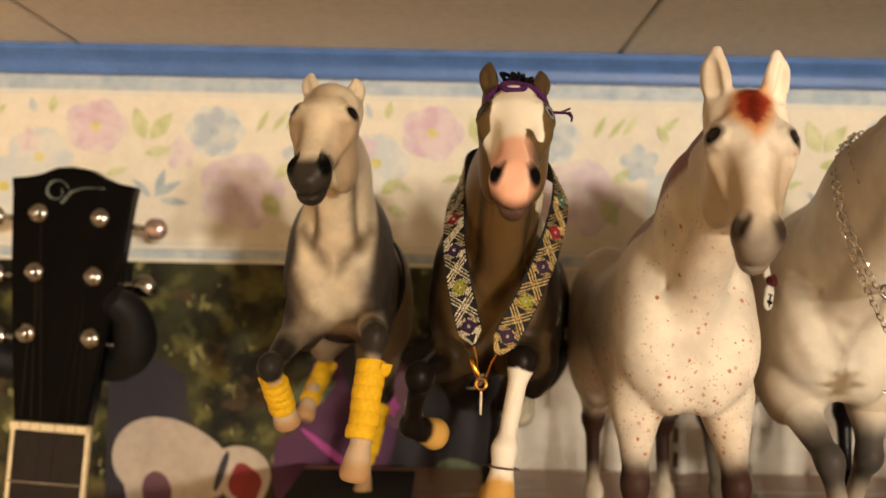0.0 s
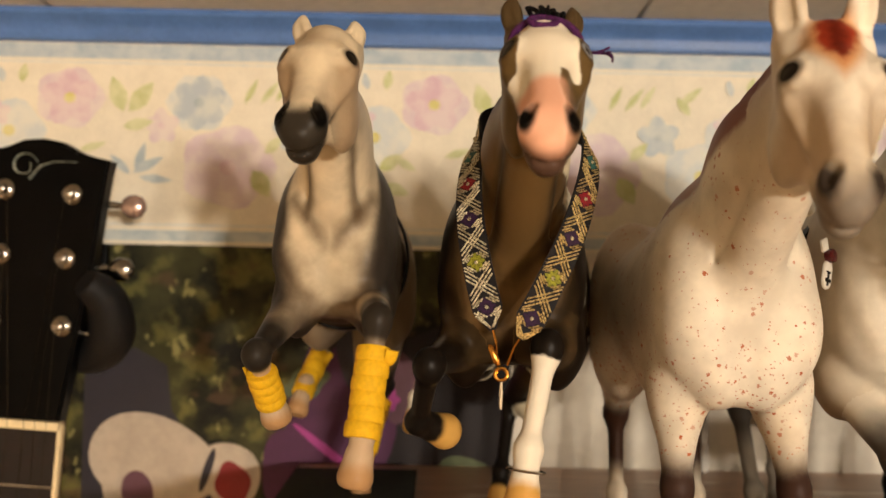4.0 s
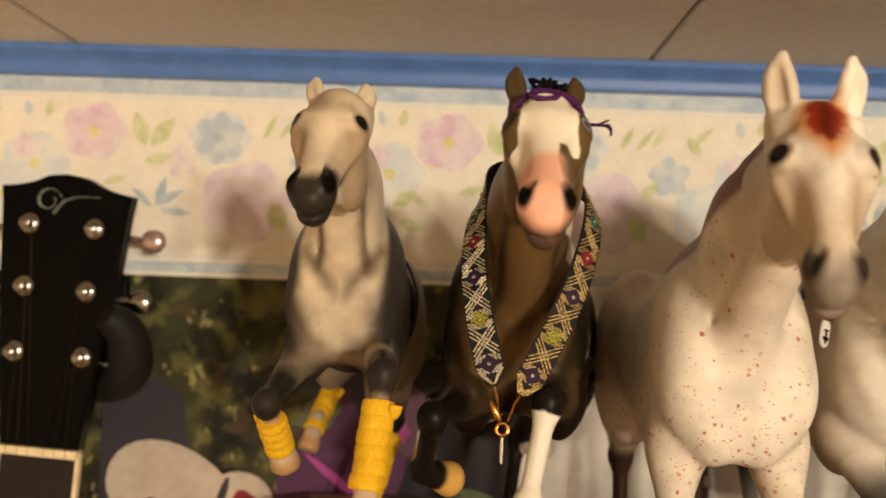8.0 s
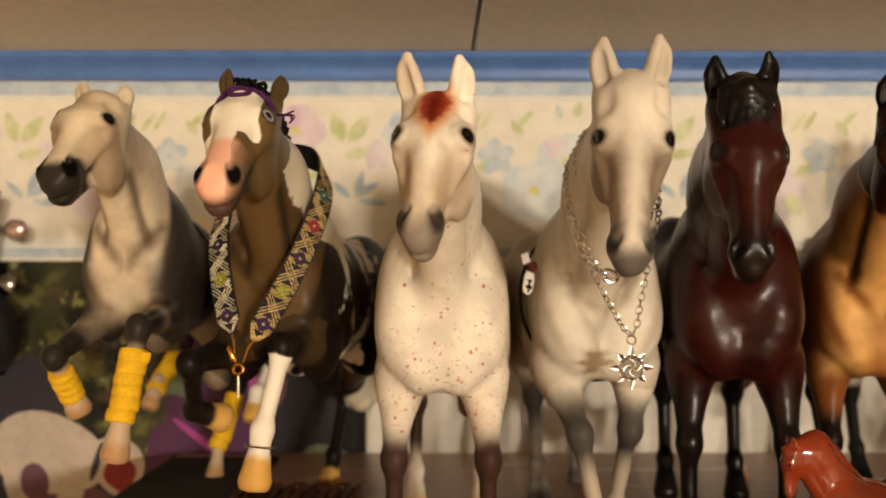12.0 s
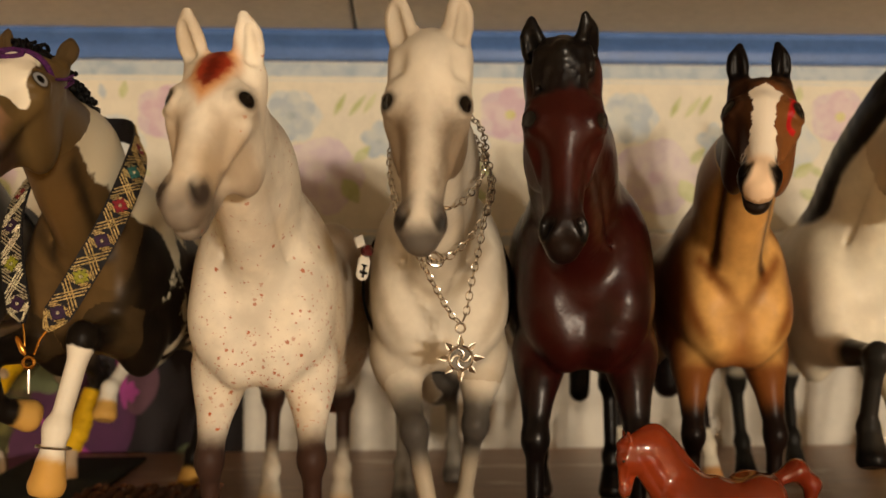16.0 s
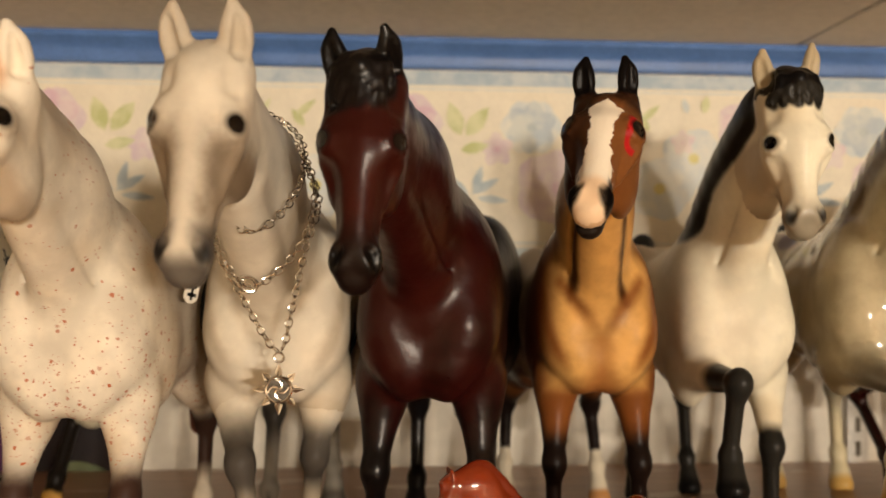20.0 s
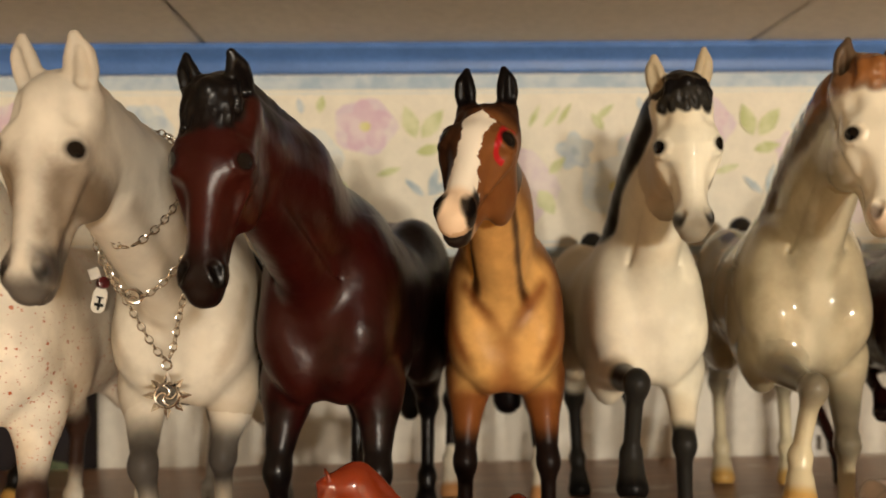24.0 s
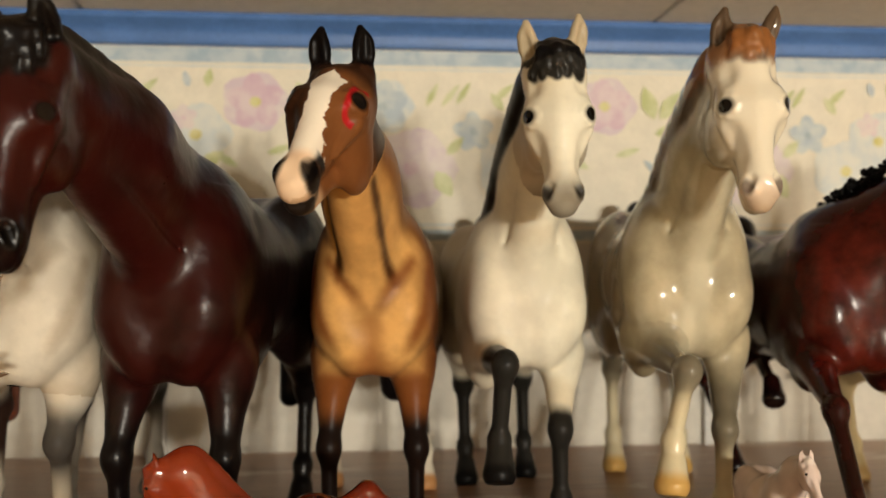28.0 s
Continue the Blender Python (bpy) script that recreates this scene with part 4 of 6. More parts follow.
def paint_buckskin(F, f, g):
    hu, hv, hw, by = f["hu"], f["hv"], f["hw"], f["by"]
    F["legs"] = np.where(f["run"] > 0, f["run"] - 0.66, -1)
    half = np.interp(hu, (0.10, 0.20, 0.30, 0.50, 0.70, 0.95), (0.0, 0.085, 0.062, 0.046, 0.078, 0.074))
    F["white"] = face(f, np.minimum.reduce([half - np.abs(hw), hu - 0.09, hv - 0.0]), -0.3)
    F["pink"] = face(f, np.minimum(hu - 0.76, 0.09 - np.abs(hw)))
    F["black"] = face(f, np.minimum(hu - 0.70, np.maximum(np.abs(hw) - 0.066, np.minimum(hu - 0.88, -0.035 - hv))))
    # Dark brown forehead; the face's left side has its shade painted in.
    F["dark"] = face(f, np.maximum(0.11 - hu, -0.02 - hw * 0.9))
    F["brown"] = face(f, 0.6)
    o = f["p"] - (g["poll"] + g["e"] * g["L"] * g["u"] + g["D"] * (0.085 * g["v"] + 0.165 * g["w"]))
    r = np.sqrt(((o @ g["u"]) / 1.35) ** 2 + (o @ g["v"]) ** 2 + (o @ g["w"]) ** 2)
    F["redmark"] = np.where((f["head"] > 0.4) & (hw > 0.03), np.minimum(0.0010 - np.abs(r - 0.0066), (o @ (g["v"] - g["w"])) + 0.0012), -1)
    F["blanket"] = np.where(f["run"] < 0.3, np.minimum(by - 0.075, f["bz"] - 0.105) * 10, -1)
    F["spotty"] = np.clip((by - 0.09) * 8, 0, 0.55) * (f["run"] < 0.3)
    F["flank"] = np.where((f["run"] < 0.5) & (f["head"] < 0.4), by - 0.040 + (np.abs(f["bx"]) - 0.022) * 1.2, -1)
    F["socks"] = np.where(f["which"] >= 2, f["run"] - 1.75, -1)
    # Airbrushed shading in the colour: outer sides, underside, chest midline and nape.
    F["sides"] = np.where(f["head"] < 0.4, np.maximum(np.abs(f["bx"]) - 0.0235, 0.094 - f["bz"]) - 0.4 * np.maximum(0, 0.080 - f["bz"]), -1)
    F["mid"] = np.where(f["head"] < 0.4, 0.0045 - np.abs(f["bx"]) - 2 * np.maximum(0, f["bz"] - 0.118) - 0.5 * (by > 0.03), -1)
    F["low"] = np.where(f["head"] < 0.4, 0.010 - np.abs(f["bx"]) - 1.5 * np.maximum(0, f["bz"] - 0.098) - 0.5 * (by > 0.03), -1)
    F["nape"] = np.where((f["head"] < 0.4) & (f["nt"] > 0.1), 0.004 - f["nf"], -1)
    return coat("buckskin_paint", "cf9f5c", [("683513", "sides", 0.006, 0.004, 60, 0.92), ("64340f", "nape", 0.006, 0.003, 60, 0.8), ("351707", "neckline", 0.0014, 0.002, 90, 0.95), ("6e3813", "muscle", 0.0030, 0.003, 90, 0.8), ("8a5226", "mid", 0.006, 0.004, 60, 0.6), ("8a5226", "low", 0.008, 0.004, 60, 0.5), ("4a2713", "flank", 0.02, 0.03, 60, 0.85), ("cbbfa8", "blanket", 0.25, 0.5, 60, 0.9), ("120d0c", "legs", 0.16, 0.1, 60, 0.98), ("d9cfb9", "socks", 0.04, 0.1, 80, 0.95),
                ("613317", "brown", 0.3, 0.1, 60, 0.9), ("21120c", "dark", 0.07, 0.06, 60, 0.88), ("e9e0cf", "white", 0.004, 0.085, 190, 1.0), ("e0bd96", "pink", 0.05, 0.04, 90, 0.75), ("100b0b", "black", 0.010, 0.04, 120, 0.98),
                ("a3121a", "redmark", 0.0005, 0.001, 150, 0.95), ("0d0a0b", "hair", 0.001, 0.001, 120, 0.97), ("0b0909", "ears", 0.001, 0, 50, 0.97), ("050303", "nostril", 0.001, 0, 50, 0.95), ("0d0806", "rim", 0.001, 0, 50, 0.95), ("b27a3e", "hoof", 0.002, 0.002, 160, 0.9)],
                0.36, 0.0, 0.12, relief=0.25, second=("a06a34", 0.35), specks=("2b1a12", 170, 0.3, "spotty"))


def paint_white(F, f, g):
    hu, hv, hw = f["hu"], f["hv"], f["hw"]
    F["nostril"] = F["nostril"] - 0.0010
    F["legs"] = np.where(f["run"] > 0, f["run"] - (0.80 - 0.22 * (f["which"] == 0)), -1)
    F["grey"] = face(f, hu - 0.80 + 0.10 * (hv < -0.02))
    F["cheek"] = face(f, np.minimum.reduce([-0.03 - hv, hu - 0.3, 0.85 - hu]))
    F["flush"] = 0.03 - np.linalg.norm(f["p"] - (g["c"] + V3(-0.022, 0.012, 0.105)), axis=1)
    F["cap"] = face(f, 0.06 - hu)
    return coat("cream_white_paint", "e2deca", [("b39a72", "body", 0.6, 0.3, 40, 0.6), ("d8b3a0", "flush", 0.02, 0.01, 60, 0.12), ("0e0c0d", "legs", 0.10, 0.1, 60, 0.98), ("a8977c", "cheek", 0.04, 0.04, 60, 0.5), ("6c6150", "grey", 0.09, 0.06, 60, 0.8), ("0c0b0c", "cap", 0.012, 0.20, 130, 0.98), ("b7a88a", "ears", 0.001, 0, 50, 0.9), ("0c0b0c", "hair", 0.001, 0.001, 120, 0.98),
                ("15110f", "nostril", 0.0014, 0, 50, 0.95), ("2a231d", "rim", 0.0014, 0, 50, 0.85), ("0b0a0a", "hoof", 0.003, 0.002, 160, 0.9)], 0.34, 0.05, 0.07, second=("cdbd9c", 0.5), relief=0.2)


def paint_glossgrey(F, f, g):
    hu, hv, hw = f["hu"], f["hv"], f["hw"]
    F["nostril"] = F["nostril"] - 0.0010
    F["facewhite"] = face(f, np.minimum.reduce([hu - 0.10, 0.92 - hu, 0.10 + hv]))
    F["fore"] = face(f, 0.15 - hu - 0.15 * np.abs(hw))
    F["pink"] = face(f, np.minimum(hu - 0.84, hv + 0.05))
    F["knee"] = np.where(f["run"] > 0, 0.40 - np.abs(f["run"] - 0.85), -1)
    F["legpale"] = np.where(f["run"] > 0, f["run"] - 1.45, -1)
    F["throat"] = np.where(f["head"] < 0.4, np.minimum(0.006 - np.abs(f["nx"]), f["nf"] - 0.008), -1)
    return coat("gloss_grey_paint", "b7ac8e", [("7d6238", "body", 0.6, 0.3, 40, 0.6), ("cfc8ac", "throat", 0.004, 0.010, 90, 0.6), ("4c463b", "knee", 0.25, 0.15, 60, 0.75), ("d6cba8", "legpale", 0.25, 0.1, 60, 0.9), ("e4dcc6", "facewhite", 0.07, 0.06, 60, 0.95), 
                ("d9a890", "pink", 0.05, 0.05, 60, 0.3), ("4a3320", "hair", 0.002, 0.002, 120, 0.9), ("8a5524", "fore", 0.05, 0.16, 130, 0.85), ("4a3c2c", "ears", 0.001, 0, 50, 0.92), ("15110f", "tailhair", 0.001, 0.001, 120, 0.95), ("3a2a24", "nostril", 0.001, 0, 50, 0.8), ("1c1714", "rim", 0.0012, 0, 50, 0.9), ("c69d52", "hoof", 0.003, 0.002, 160, 0.95)],
                0.5, 1.0, 0.10, second=("8a7f62", 0.5), relief=0.4)


def paint_chestnut(F, f, g):
    F["legs"] = np.where(f["run"] > 0, f["run"] - 1.0, -1)
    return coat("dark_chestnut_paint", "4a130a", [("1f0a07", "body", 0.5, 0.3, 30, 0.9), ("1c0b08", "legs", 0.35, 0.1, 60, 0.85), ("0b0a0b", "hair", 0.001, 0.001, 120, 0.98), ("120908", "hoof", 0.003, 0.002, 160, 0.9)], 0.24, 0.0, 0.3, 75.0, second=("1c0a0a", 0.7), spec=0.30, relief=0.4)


def paint_cream(F, f, g):
    return coat("cream_paint", "cbb98c", [("b89a64", "body", 0.6, 0.3, 40, 0.4), ("d8cba6", "hair", 0.001, 0.001, 120, 0.8), ("a98a55", "hoof", 0.003, 0.002, 160, 0.9)], 0.4, 0.2, 0.08)


def paint_orange(F, f, g):
    return coat("orange_chestnut_gloss", "7a2c10", [("4a1607", "body", 0.6, 0.5, 80, 0.6), ("6a1f0a", "hair", 0.001, 0.001, 200, 0.7), ("6d3520", "muzzle", 0.1, 0.05, 80, 0.5)], 0.2, 1.0, 0.12)


def paint_pearl(F, f, g):
    return coat("pearl_pink_white", "e0cdc2", [("eadfd4", "hair", 0.001, 0.001, 200, 0.7), ("caa79c", "muzzle", 0.1, 0.05, 80, 0.5)], 0.25, 0.6, 0.06)


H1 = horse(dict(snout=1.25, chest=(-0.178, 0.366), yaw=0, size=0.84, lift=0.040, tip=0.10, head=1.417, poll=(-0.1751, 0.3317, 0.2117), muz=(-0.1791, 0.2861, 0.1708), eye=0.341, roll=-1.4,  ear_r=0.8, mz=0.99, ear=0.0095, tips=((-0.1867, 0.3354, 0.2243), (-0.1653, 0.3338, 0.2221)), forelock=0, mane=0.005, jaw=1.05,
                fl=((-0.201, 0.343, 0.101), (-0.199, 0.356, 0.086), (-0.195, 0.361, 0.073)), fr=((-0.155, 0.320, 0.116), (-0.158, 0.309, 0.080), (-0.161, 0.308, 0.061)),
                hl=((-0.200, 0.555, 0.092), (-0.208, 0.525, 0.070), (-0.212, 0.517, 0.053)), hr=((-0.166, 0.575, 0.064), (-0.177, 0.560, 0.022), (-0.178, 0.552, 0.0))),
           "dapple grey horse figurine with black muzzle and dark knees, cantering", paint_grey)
H2 = horse(dict(snout=1.4, chest=(-0.108, 0.348), yaw=-7, size=0.98, lift=0.012, tip=0.06, poll=(-0.1021, 0.2936, 0.2044), muz=(-0.1054, 0.2449, 0.1641), eye=0.291, roll=-2.3, mz=0.96, head=1.220, ear_r=0.75, ear=0.0115, tips=((-0.1132, 0.2973, 0.2217), (-0.0905, 0.3041, 0.2202)), forelock=0, mane=0.003, jaw=1.0,
                fl=((-0.137, 0.335, 0.099), (-0.141, 0.358, 0.075), (-0.128, 0.370, 0.069)), fr=((-0.095, 0.330, 0.107), (-0.102, 0.321, 0.072), (-0.105, 0.318, 0.047)),
                hl=((-0.140, 0.555, 0.078), (-0.145, 0.53, 0.062), (-0.146, 0.522, 0.044)), hr=((-0.090, 0.555, 0.058), (-0.096, 0.538, 0.02), (-0.098, 0.53, 0.0))),
           "brown and white pinto horse figurine with white face and pink muzzle", paint_pinto)
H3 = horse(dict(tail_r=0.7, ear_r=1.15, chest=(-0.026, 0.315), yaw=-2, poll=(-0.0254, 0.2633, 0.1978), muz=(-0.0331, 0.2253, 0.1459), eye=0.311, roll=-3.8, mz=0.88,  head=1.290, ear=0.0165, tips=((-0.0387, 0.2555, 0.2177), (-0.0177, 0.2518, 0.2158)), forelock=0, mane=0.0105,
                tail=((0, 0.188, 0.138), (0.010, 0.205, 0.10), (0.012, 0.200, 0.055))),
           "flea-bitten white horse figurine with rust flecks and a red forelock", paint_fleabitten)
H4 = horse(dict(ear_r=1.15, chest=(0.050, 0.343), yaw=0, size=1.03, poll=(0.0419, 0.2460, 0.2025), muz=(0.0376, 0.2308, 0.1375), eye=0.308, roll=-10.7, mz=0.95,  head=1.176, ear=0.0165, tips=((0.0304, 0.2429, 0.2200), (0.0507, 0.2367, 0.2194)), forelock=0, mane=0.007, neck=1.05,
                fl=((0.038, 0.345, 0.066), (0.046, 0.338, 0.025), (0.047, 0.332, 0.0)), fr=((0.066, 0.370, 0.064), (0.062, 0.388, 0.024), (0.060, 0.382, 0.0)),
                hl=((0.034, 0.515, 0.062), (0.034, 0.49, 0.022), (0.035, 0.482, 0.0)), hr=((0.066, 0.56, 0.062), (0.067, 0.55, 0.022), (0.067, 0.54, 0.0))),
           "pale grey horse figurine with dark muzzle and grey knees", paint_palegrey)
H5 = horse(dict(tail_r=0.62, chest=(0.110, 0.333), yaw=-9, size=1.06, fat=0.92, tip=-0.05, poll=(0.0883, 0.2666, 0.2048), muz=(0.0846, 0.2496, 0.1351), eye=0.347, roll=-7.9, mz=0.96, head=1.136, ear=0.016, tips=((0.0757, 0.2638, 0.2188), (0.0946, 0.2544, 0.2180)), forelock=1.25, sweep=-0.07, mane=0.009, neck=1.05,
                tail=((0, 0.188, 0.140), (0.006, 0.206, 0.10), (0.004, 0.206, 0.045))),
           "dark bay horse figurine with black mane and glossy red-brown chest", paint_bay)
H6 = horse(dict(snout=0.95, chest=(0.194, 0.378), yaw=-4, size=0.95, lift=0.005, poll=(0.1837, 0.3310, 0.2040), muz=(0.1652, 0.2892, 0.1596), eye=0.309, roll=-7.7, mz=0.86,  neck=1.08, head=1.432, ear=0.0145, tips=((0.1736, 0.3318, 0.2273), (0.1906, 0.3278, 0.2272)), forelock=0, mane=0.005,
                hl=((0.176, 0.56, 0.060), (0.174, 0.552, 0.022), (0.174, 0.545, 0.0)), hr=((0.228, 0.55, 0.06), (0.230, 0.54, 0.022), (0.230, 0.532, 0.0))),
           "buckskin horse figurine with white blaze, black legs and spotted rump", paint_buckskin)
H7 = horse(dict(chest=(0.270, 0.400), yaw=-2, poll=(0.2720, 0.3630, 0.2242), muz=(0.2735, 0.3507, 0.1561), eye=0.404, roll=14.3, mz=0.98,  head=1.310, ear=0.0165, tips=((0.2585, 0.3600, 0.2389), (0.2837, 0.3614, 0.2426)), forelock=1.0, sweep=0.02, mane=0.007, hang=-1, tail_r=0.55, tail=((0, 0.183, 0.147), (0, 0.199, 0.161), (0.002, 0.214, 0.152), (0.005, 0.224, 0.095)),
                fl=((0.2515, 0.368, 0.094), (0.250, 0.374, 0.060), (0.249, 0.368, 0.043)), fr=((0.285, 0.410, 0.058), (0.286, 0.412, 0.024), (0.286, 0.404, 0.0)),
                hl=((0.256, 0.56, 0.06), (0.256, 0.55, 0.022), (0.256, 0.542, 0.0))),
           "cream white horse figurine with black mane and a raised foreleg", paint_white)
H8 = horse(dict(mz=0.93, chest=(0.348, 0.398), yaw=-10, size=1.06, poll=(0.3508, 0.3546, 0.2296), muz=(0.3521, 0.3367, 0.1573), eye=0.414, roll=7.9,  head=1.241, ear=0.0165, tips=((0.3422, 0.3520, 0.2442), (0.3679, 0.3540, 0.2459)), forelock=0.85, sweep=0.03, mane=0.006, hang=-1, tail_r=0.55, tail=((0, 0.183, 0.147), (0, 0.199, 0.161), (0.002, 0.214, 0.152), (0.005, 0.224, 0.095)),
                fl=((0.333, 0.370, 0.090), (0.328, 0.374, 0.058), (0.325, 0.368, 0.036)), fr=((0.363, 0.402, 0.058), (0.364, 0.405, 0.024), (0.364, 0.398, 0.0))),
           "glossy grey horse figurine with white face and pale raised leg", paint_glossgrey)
H9 = horse(dict(chest=(0.436, 0.395), yaw=-4, lift=-0.002, size=0.98, poll=(0.494, 0.335, 0.184), muz=(0.503, 0.290, 0.136), ear=0.015, forelock=0.5, mane=0, neck=1.15, tail_r=0.95, tail=((0, 0.183, 0.147), (0, 0.199, 0.161), (0.002, 0.214, 0.152), (0.005, 0.224, 0.095)), bow=(0.002, 0.008, 0.012),
                fl=((0.402, 0.372, 0.072), (0.396, 0.335, 0.024), (0.396, 0.326, 0.0)), fr=((0.490, 0.375, 0.085), (0.500, 0.40, 0.06), (0.50, 0.41, 0.05)),
                hl=((0.425, 0.590, 0.06), (0.432, 0.565, 0.022), (0.434, 0.556, 0.0)), hr=((0.455, 0.57, 0.075), (0.446, 0.53, 0.062), (0.443, 0.52, 0.050))),
           "dark chestnut horse figurine with a braided black mane", paint_chestnut, 0.001)
H10 = horse(dict(chest=(0.545, 0.34), yaw=6, poll=(0.56, 0.29, 0.196), muz=(0.565, 0.24, 0.15), forelock=0.5, tail_r=0.45,
                 hl=((0.502, 0.545, 0.06), (0.502, 0.535, 0.022), (0.500, 0.525, 0.0))), "cream palomino horse figurine with pale legs", paint_cream, 0.0016)
horse(dict(chest=(0, -0.09), mini=(0.31, 0.155, 0.312, -76), lift=0.010, poll=(0.0, -0.122, 0.217), muz=(0.0, -0.126, 0.150), neck=1.08, bow=(0, -0.010, 0.030), ear=0.016, forelock=0.8, mane=0.014,
           tail_r=1.15, tail=((0, 0.185, 0.148), (0.004, 0.212, 0.160), (0.006, 0.234, 0.140), (0.006, 0.228, 0.095))),
      "small glossy orange-chestnut pony figurine with arched neck", paint_orange, 0.0022, "pony_figurine")
horse(dict(chest=(0, -0.09), mini=(0.285, 0.368, 0.362, -4), poll=(0.0, -0.125, 0.205), muz=(0.004, -0.165, 0.150), fat=1.15, neck=1.15, ear=0.017, forelock=0.7, mane=0.008),
      "tiny pearly pink-white pony figurine standing beside larger ones", paint_pearl, 0.0022, "pony_figurine")


# ---- wall: printed border, poster, shelf standards ----
def disc_fan(bm, cx, cz, rx, rz, y, n, mat, rot=0.0, wav=0.0, lobes=5, pts=None):
    """A flat printed shape on the wall."""
    vs = []
    for i in range(n):
        a = 2 * math.pi * i / n
        k = 1 + wav * math.cos(lobes * a)
        x, z = rx * k * math.cos(a), rz * k * math.sin(a)
        vs.append(bm.verts.new((cx + x * math.cos(rot) - z * math.sin(rot), y, cz + x * math.sin(rot) + z * math.cos(rot))))
    f = bm.faces.new(vs)
    f.material_index = mat
    if f.normal.y > 0:
        f.normal_flip()
    return f


def leaf(bm, x, z, length, width, ang, y, mat):
    """A pointed leaf from its stalk."""
    pts = []
    for t, s in ((0, 0), (0.2, 0.7), (0.45, 1), (0.75, 0.65), (1, 0), (0.75, -0.65), (0.45, -1), (0.2, -0.7)):
        a, b = t * length, s * width / 2
        pts.append(bm.verts.new((x + a * math.cos(ang) - b * math.sin(ang), y, z + a * math.sin(ang) + b * math.cos(ang))))
    f = bm.faces.new(pts)
    f.material_index = mat


def soft_print(name, h, h2):
    n = Nodes(name)
    f = n.noise(70, 4, 0.6)
    return n.done(n.mix(n.ramp(f, 0.35, 0.65), srgb(h), srgb(h2)), 0.6)


PRINTS = [PAPER, soft_print("pink_print", "d3b4c3", "e0cfd0"), soft_print("blue_print", "b3c0c9", "d0d5d0"), soft_print("green_print", "bcc283", "d8d9ae"), soft_print("lilac_print", "d6c4cc", "e3d8d2"),
          soft_print("yellow_print", "cfc56a", "ddd79c"), soft_print("stripe_print", "a3b6c4", "c2ccd0"), soft_print("pale_blue_wash", "cdd4d4", "dfdfd5"), soft_print("slate_print", "a3b3bb", "c4ccca")]
bm = bmesh.new()
ZB, ZT = SH + 0.150, SH + 0.2915
box((X0 + 0.002, WALL - 0.0006, ZB), (X1 - 0.002, WALL, ZT), bm=bm)
YP = WALL - 0.0008
for z0, z1, mi in ((0.2800, 0.2905, 6), (0.2765, 0.2780, 7), (0.1525, 0.1600, 8), (0.1630, 0.1645, 7)):
    f = bm.faces.new([bm.verts.new((x, YP, SH + z)) for x, z in ((X0 + 0.003, z0), (X1 - 0.003, z0), (X1 - 0.003, z1), (X0 + 0.003, z1))])
    f.material_index = mi
rnd = random.Random(11)
PERIOD, START = 0.2563, -0.358
for k in range(-5, 9):
    o = START + PERIOD * k
    if o < X0 + 0.06 or o + 0.24 > X1:
        continue
    y = YP - 0.0001

    def flower(x, z, r, mi, heart=5, petals=5, wash=None):
        global y
        if wash:
            disc_fan(bm, o + x, SH + z, r * 1.25, r * 1.1, y, 22, wash, 0, 0.08, petals)
            y -= 0.00001
        for j in range(petals):
            a = 2 * math.pi * j / petals + 0.4
            disc_fan(bm, o + x + 0.56 * r * math.cos(a), SH + z + 0.56 * r * math.sin(a), r * 0.52, r * 0.44, y, 12, mi, a, 0.06, 3)
            y -= 0.00001
        disc_fan(bm, o + x, SH + z, r * 0.22, r * 0.2, y, 10, heart)
        y -= 0.00001
    flower(-0.038, 0.252, 0.019, 1, 5, 5, 4)
    flower(0.053, 0.250, 0.018, 2, 8, 6, 7)
    flower(0.027, 0.233, 0.012, 4, 1, 5)
    flower(0.074, 0.205, 0.026, 4, 1, 5, 4)
    flower(-0.080, 0.228, 0.020, 7, 5, 5, 7)
    flower(0.150, 0.205, 0.021, 7, 5, 5, 7)
    flower(0.120, 0.232, 0.014, 2, 8, 5)
    flower(0.168, 0.240, 0.009, 4, 1, 5)
    for x, z, l, w2, a, mi in ((0.0, 0.243, 0.026, 0.013, 1.9, 3), (0.004, 0.243, 0.027, 0.013, 0.9, 3), (0.0, 0.232, 0.022, 0.009, 0.2, 3), (0.092, 0.203, 0.022, 0.014, -1.0, 3), (0.100, 0.215, 0.018, 0.008, 0.8, 3),
                              (0.085, 0.250, 0.020, 0.005, 1.1, 3), (0.096, 0.250, 0.022, 0.005, 0.9, 3), (0.107, 0.252, 0.020, 0.005, 1.0, 3), (0.135, 0.255, 0.020, 0.006, 0.7, 3), (-0.072, 0.262, 0.014, 0.007, 1.4, 3), (-0.085, 0.262, 0.012, 0.006, 1.8, 2),
                              (0.008, 0.200, 0.024, 0.007, 0.5, 8), (0.010, 0.200, 0.022, 0.007, 1.3, 8), (0.006, 0.199, 0.020, 0.006, 2.4, 8), (0.012, 0.197, 0.024, 0.006, -0.1, 8),
                              (0.180, 0.205, 0.020, 0.010, 0.6, 3), (0.185, 0.195, 0.018, 0.009, -0.4, 3), (0.142, 0.248, 0.016, 0.007, 2.2, 3), (-0.03, 0.215, 0.02, 0.006, 0.3, 3), (-0.05, 0.205, 0.02, 0.006, 2.6, 3)):
        leaf(bm, o + x, SH + z, l, w2, a, y, mi)
        y -= 0.00001
solid("wallpaper_border", bm, PRINTS, "cream wallpaper border with faded pink, blue and green flowers", "wallpaper border", kind="structure")


